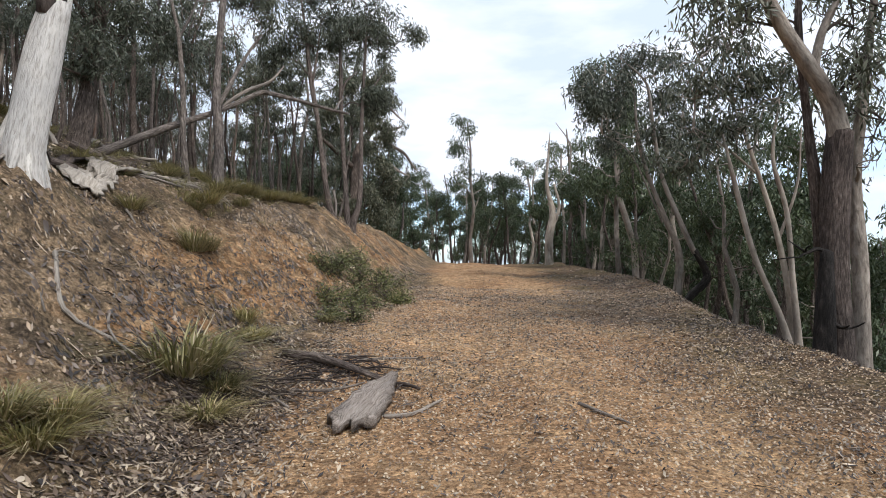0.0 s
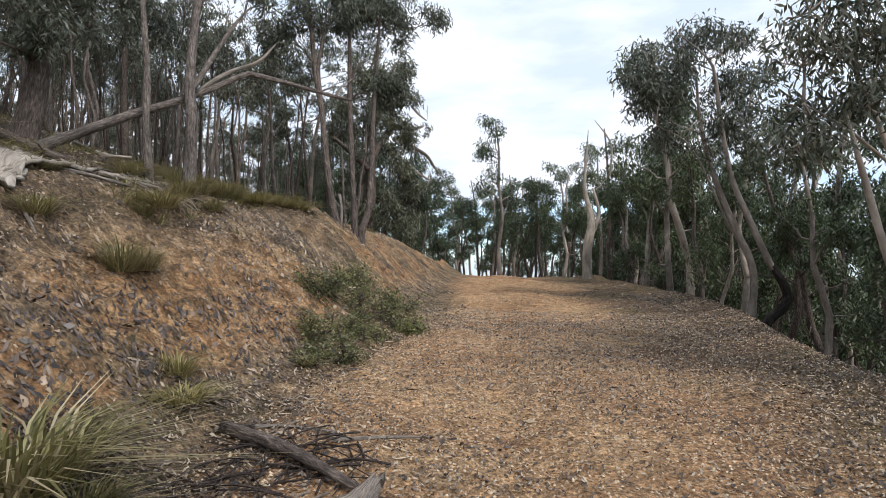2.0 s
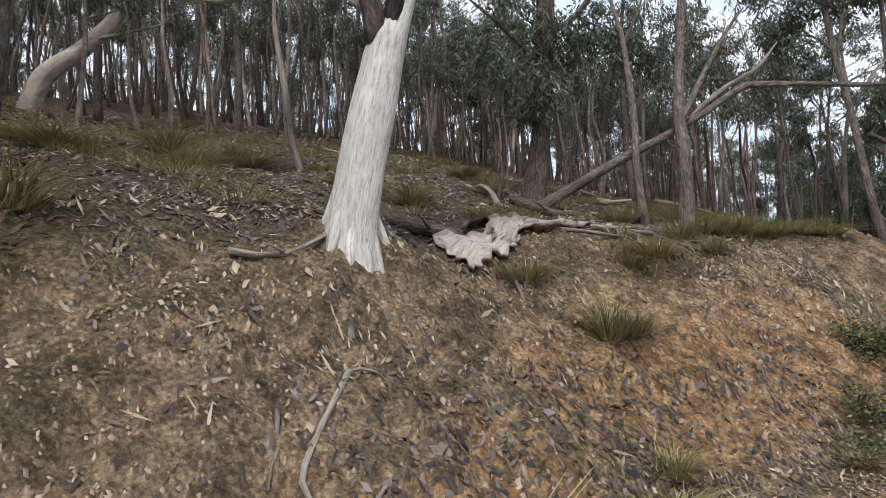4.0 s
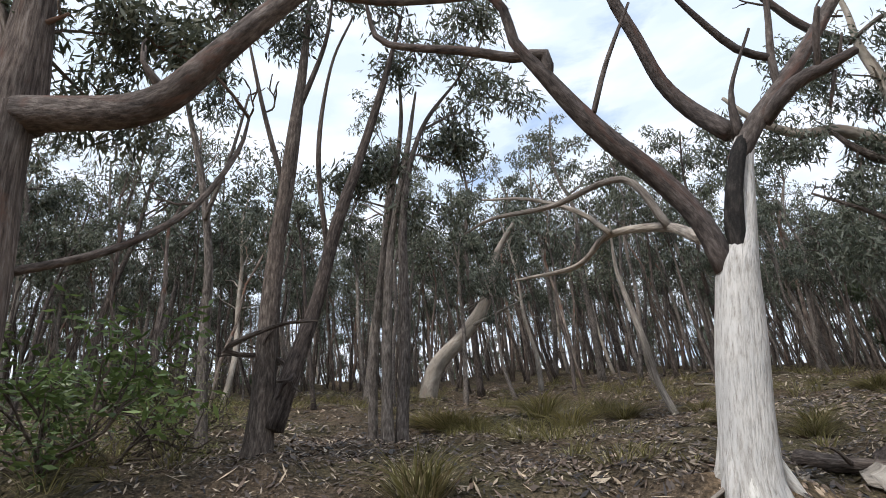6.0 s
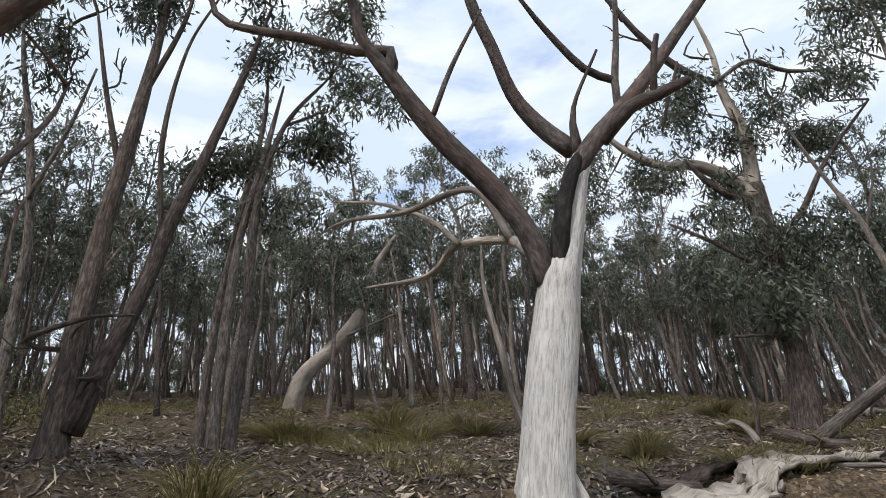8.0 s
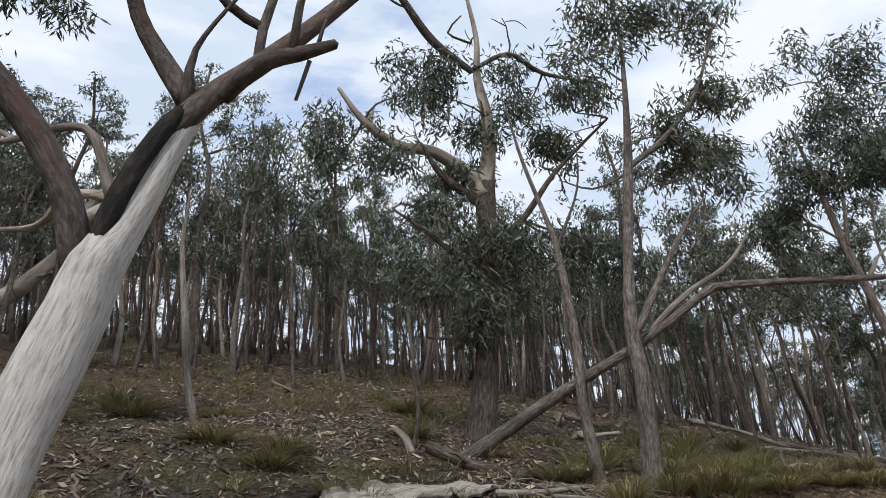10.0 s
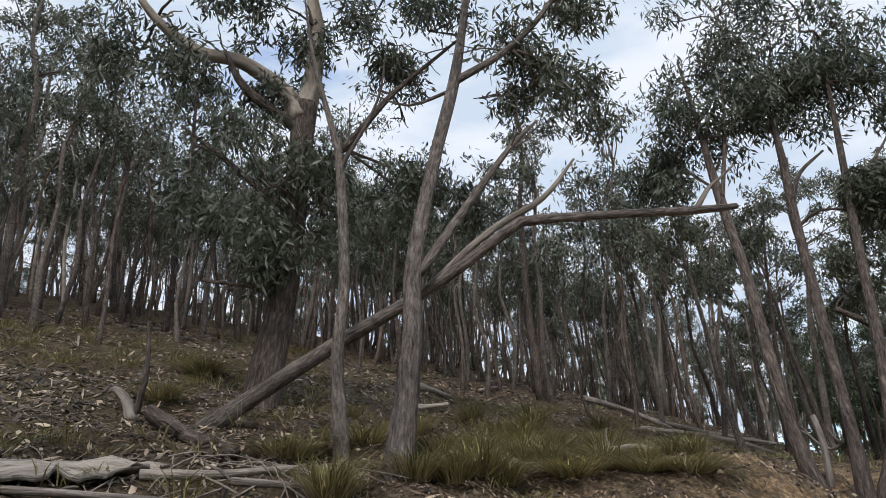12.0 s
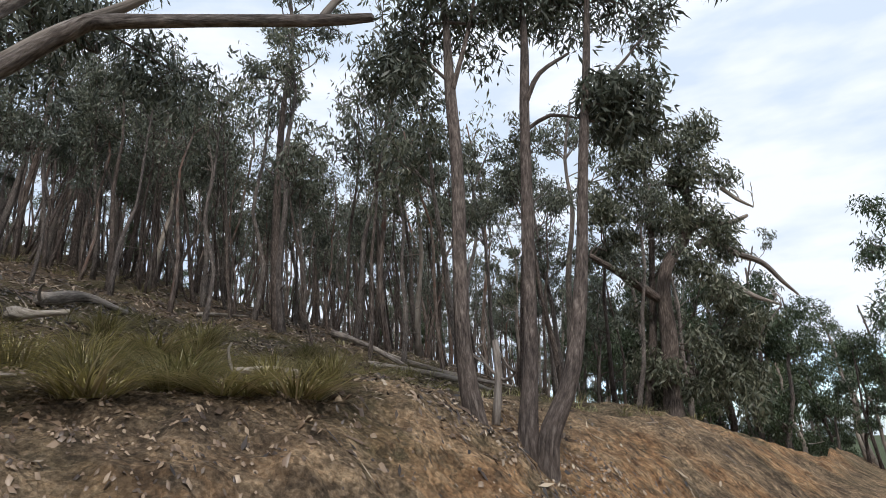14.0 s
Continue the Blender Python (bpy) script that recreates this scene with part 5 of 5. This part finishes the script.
# heaps of thin twigs and bark ribbons at the foot of the bank
for name, cx, cy, rad, count, mat in (("twig_heap", -1.75, 5.35, 0.6, 90, BARK_DARK), ("twig_heap", -1.0, 6.1, 0.45, 60, BARK_DARK), ("bark_heap", -3.8, 9.9, 0.6, 70, WOOD_GREY), ("bark_heap", -4.3, 8.9, 0.5, 50, WOOD_DEAD)):
    w = Wood()
    z0 = gz(cx, cy)
    for k in range(count):
        a, q = r23.uniform(0, 6.28), rad * math.sqrt(r23.uniform(0, 1))
        px, py = q * math.cos(a), q * math.sin(a)
        b, half = r23.uniform(0, 6.28), r23.uniform(0.08, 0.28)
        ends = [(px + t * half * math.cos(b) , py + t * half * math.sin(b)) for t in (-1, 0, 1)]
        rise = r23.uniform(0, 0.05)
        w.tube([(x, y, gz(cx + x, cy + y) - z0 + 0.006 + rise * (0.4 + 0.6 * (i == 1)), r23.uniform(0.003, 0.008)) for i, (x, y) in enumerate(ends)], 0.12, 4, 0.05, r23)
    ob = tagged(new(name, w.mesh(name, mat)), "heap of dry twigs at the foot of the bank" if name == "twig_heap" else "scatter of pale bark ribbons on the slope", "twigs", kind="stuff")
    ob.location = (cx, cy, z0)

# thin grass between the tussocks
vs, fs, total = [], [], 0
for k in range(1300):
    x, y = r23.uniform(-14, -2.4), r23.uniform(0.5, 22)
    if fbm(np.array([x]), np.array([y]), 0.5, 3, 77)[0] < 0.02 or math.hypot(x, y - 6) < 4.2:
        continue
    v, f = blades(34, r23.uniform(0.25, 0.5), r23.uniform(0.08, 0.2), r23, 1.0, 0.0035)
    vs.append(v + np.array([x, y, gz(x, y)]))
    fs.append(f + total)
    total += len(v)
tagged(new("hill_grass", mesh_from("hill_grass", np.vstack(vs), np.vstack(fs), GRASS)), "thin olive grass scattered over the leaf litter", "grass", kind="stuff")


def shrub(x, y, wd, h, seed, label, leaf=LEAF_SHRUB, long=0.04, wide=0.015):
    r = np.random.default_rng(seed)
    t = thing("shrub", x, y, gz(x, y), label, "shrub")
    w, tips = Wood(), []
    for k in range(12):
        a = r.uniform(0, 6.28)
        grow(w, r, (0, 0, -0.04), (math.cos(a), math.sin(a), h / wd * r.uniform(0.5, 1.6)), wd * r.uniform(0.35, 0.6), 0.009, 2, tips, 0.22, 4, 0.1)
    part("stem", w.mesh("stem", BARK_DARK), t)
    part("foliage", leaves_mesh("foliage", np.array(tips), (0.15, 0.15, 0.12), 13, long, wide, r, leaf, 0.1), t)


LOW = "low spreading green shrub at the foot of the bank"
for k, (x, y, wd, h) in enumerate([(-1.30, 8.7, 0.42, 0.16), (-1.55, 9.3, 0.55, 0.18), (-1.15, 9.8, 0.42, 0.14), (-1.75, 10.1, 0.5, 0.2), (-1.25, 10.5, 0.55, 0.2), (-1.6, 11.1, 0.5, 0.18), (-1.0, 11.4, 0.5, 0.18), (-0.85, 10.7, 0.35, 0.12)]):
    shrub(x, y, wd, h, 31 + k, LOW)
shrub(-5.3, 1.7, 1.5, 2.6, 36, "leafy green shrub growing under the trees", LEAF_FRESH, 0.11, 0.03)
shrub(-6.3, 1.9, 1.1, 0.8, 37, "leafy green shrub growing under the trees")
shrub(-7.6, 2.2, 1.2, 0.8, 38, "leafy green shrub growing under the trees")

# ---- leaf litter and stones ----
r41 = np.random.default_rng(41)


def litter(name, n, x0, x1, y0, y1, keep, length, width, mat, label, category, stone=False):
    x, y = r41.uniform(x0, x1, n), r41.uniform(y0, y1, n)
    ok = r41.uniform(0, 1, n) < keep(x, y)
    x, y = x[ok], y[ok]
    n = len(x)
    p = np.stack([x, y, ground_z(x, y)], 1)
    a = r41.uniform(0, 6.28, n)
    L = length * r41.uniform(0.45, 1.4, n)
    W = width * r41.uniform(0.6, 1.4, n)
    dx = np.stack([np.cos(a), np.sin(a), r41.normal(0, 0.18, n)], 1) * L[:, None] * 0.5
    dy = np.stack([-np.sin(a), np.cos(a), r41.normal(0, 0.35, n)], 1) * W[:, None] * 0.5
    for dd in (dx, dy):
        q = p + dd * 1.0
        dd[:, 2] += ground_z(q[:, 0], q[:, 1]) - p[:, 2]
    if stone:
        up = np.array([0, 0, 1.0]) * (W * 0.45)[:, None]
        v = np.stack([p + dx, p + dy, p - dx * 0.9, p - dy, p + up + dx * 0.2, p + up * 0.8 - dx * 0.3 + dy * 0.2], 1).reshape(-1, 3)
        k = np.arange(n)[:, None] * 6
        f = np.concatenate([k + np.array(q) for q in ((0, 1, 4), (1, 5, 4), (1, 2, 5), (2, 3, 5), (3, 4, 5), (3, 0, 4))], 0)
    else:
        up = np.array([0, 0, 1.0]) * r41.uniform(0.004, 0.022, n)[:, None]
        v = np.stack([p + up * 0.6 - dx, p + up - dy, p + up * 1.5 + dx, p + up + dy], 1).reshape(-1, 3)
        f = np.arange(4 * n).reshape(-1, 4)
    return tagged(new(name, mesh_from(name, v, f, mat)), label, category, kind="stuff")


def bare(x, y):
    """Nearly clear of leaves on the raw clay of the cut bank."""
    e = -x - foot(y)
    return 1 - 0.93 * smooth(0.3, 0.6, e) * smooth(3.2, 2.4, e) * smooth(2.0, 3.0, y) * smooth(-0.10, 0.02, fbm(x, y, 1.3, 5, 40) + 0.06)


def off_road(x, y):
    e = -x - foot(y)
    return bare(x, y) * np.clip(0.12 + 0.9 * smooth(-0.5, 0.1, e) + 0.9 * smooth(1.6, 3.0, x + 1.6 * fbm(x, y, 0.7, 4, 5)), 0, 1) * np.clip(0.42 + 3.2 * fbm(x, y, 1.1, 4, 60), 0.16, 1)


def verge(x, y):
    """Thickest along the foot of the bank, in drifts."""
    e = -x - foot(y)
    return bare(x, y) * smooth(-0.9, 0.0, e) * smooth(1.0, 0.35, e) * np.clip(0.5 + 3.5 * fbm(x, y, 1.4, 4, 66), 0.1, 1)


litter("leaf_litter", 120000, -7.5, 4.6, 2.2, 16, off_road, 0.042, 0.014, LITTER, "fallen brown and bleached gum leaves", "leaves")
litter("rotting_litter", 50000, -7.5, 4.6, 2.2, 16, off_road, 0.055, 0.018, LITTER_DARK, "dark rotting leaves and bark crumbs", "leaves")
litter("verge_litter", 60000, -4.6, 0.4, 2.0, 7.5, verge, 0.05, 0.017, LITTER, "thick drift of bleached leaves along the bank", "leaves")
litter("verge_bark", 14000, -4.6, 0.4, 2.0, 7.5, verge, 0.15, 0.011, LITTER, "drift of twigs and bark strips along the bank", "leaves")
litter("bark_litter", 16000, -9, 4.6, 2.2, 18, off_road, 0.12, 0.016, LITTER, "strips of fallen bark and twigs", "leaves")
litter("hill_litter", 45000, -15, -4, -3, 22, lambda x, y: np.clip(0.5 + 3 * fbm(x, y, 0.9, 4, 61), 0.1, 1), 0.09, 0.024, LITTER, "fallen leaves and bark over the hillside", "leaves")
litter("hill_mulch", 30000, -15, -4, -3, 22, lambda x, y: np.clip(0.5 + 3 * fbm(x, y, 0.9, 4, 63), 0.1, 1), 0.11, 0.03, LITTER_DARK, "dark rotting leaves over the hillside", "leaves")
litter("road_crumbs", 60000, -1.6, 4.2, 2.0, 13, lambda x, y: smooth(0.3, -0.3, -x - foot(y)) * np.clip(0.5 + 3 * fbm(x, y, 0.8, 4, 67), 0.15, 1), 0.03, 0.014, LITTER, "crumbs of leaf and bark on the gravel", "leaves")
litter("road_stones", 46000, -1.6, 4.2, 2.0, 13, lambda x, y: smooth(0.3, -0.3, -x - foot(y)) * 0.9, 0.024, 0.018, PEBBLE, "loose orange and tan road stones", "stones", True)
litter("bank_stones", 30000, -3.9, -0.6, 2.5, 15, lambda x, y: smooth(0.1, 0.5, -x - foot(y)) * np.clip(0.5 + 3 * fbm(x, y, 1.2, 4, 68), 0.1, 1), 0.026, 0.02, CLOD, "loose clay clods and stones on the cut bank", "stones", True)
litter("bank_rubble", 2200, -4.2, -0.6, 2.5, 15, lambda x, y: smooth(0.1, 0.5, -x - foot(y)) * smooth(3.2, 2.2, -x - foot(y)) * np.clip(0.4 + 3.5 * fbm(x, y, 1.0, 4, 71), 0.05, 1), 0.055, 0.046, CLOD, "larger clods and broken stones on the cut bank", "stones", True)
litter("verge_mulch", 13000, -3.4, -0.4, 4.2, 9.5, lambda x, y: smooth(0.1, 0.4, -x - foot(y)) * smooth(1.7, 1.0, -x - foot(y)) * np.clip(0.35 + 3.5 * fbm(x, y, 1.1, 4, 73), 0.0, 1), 0.06, 0.02, LITTER_DARK, "dark rotting mulch on the lower bank", "leaves")
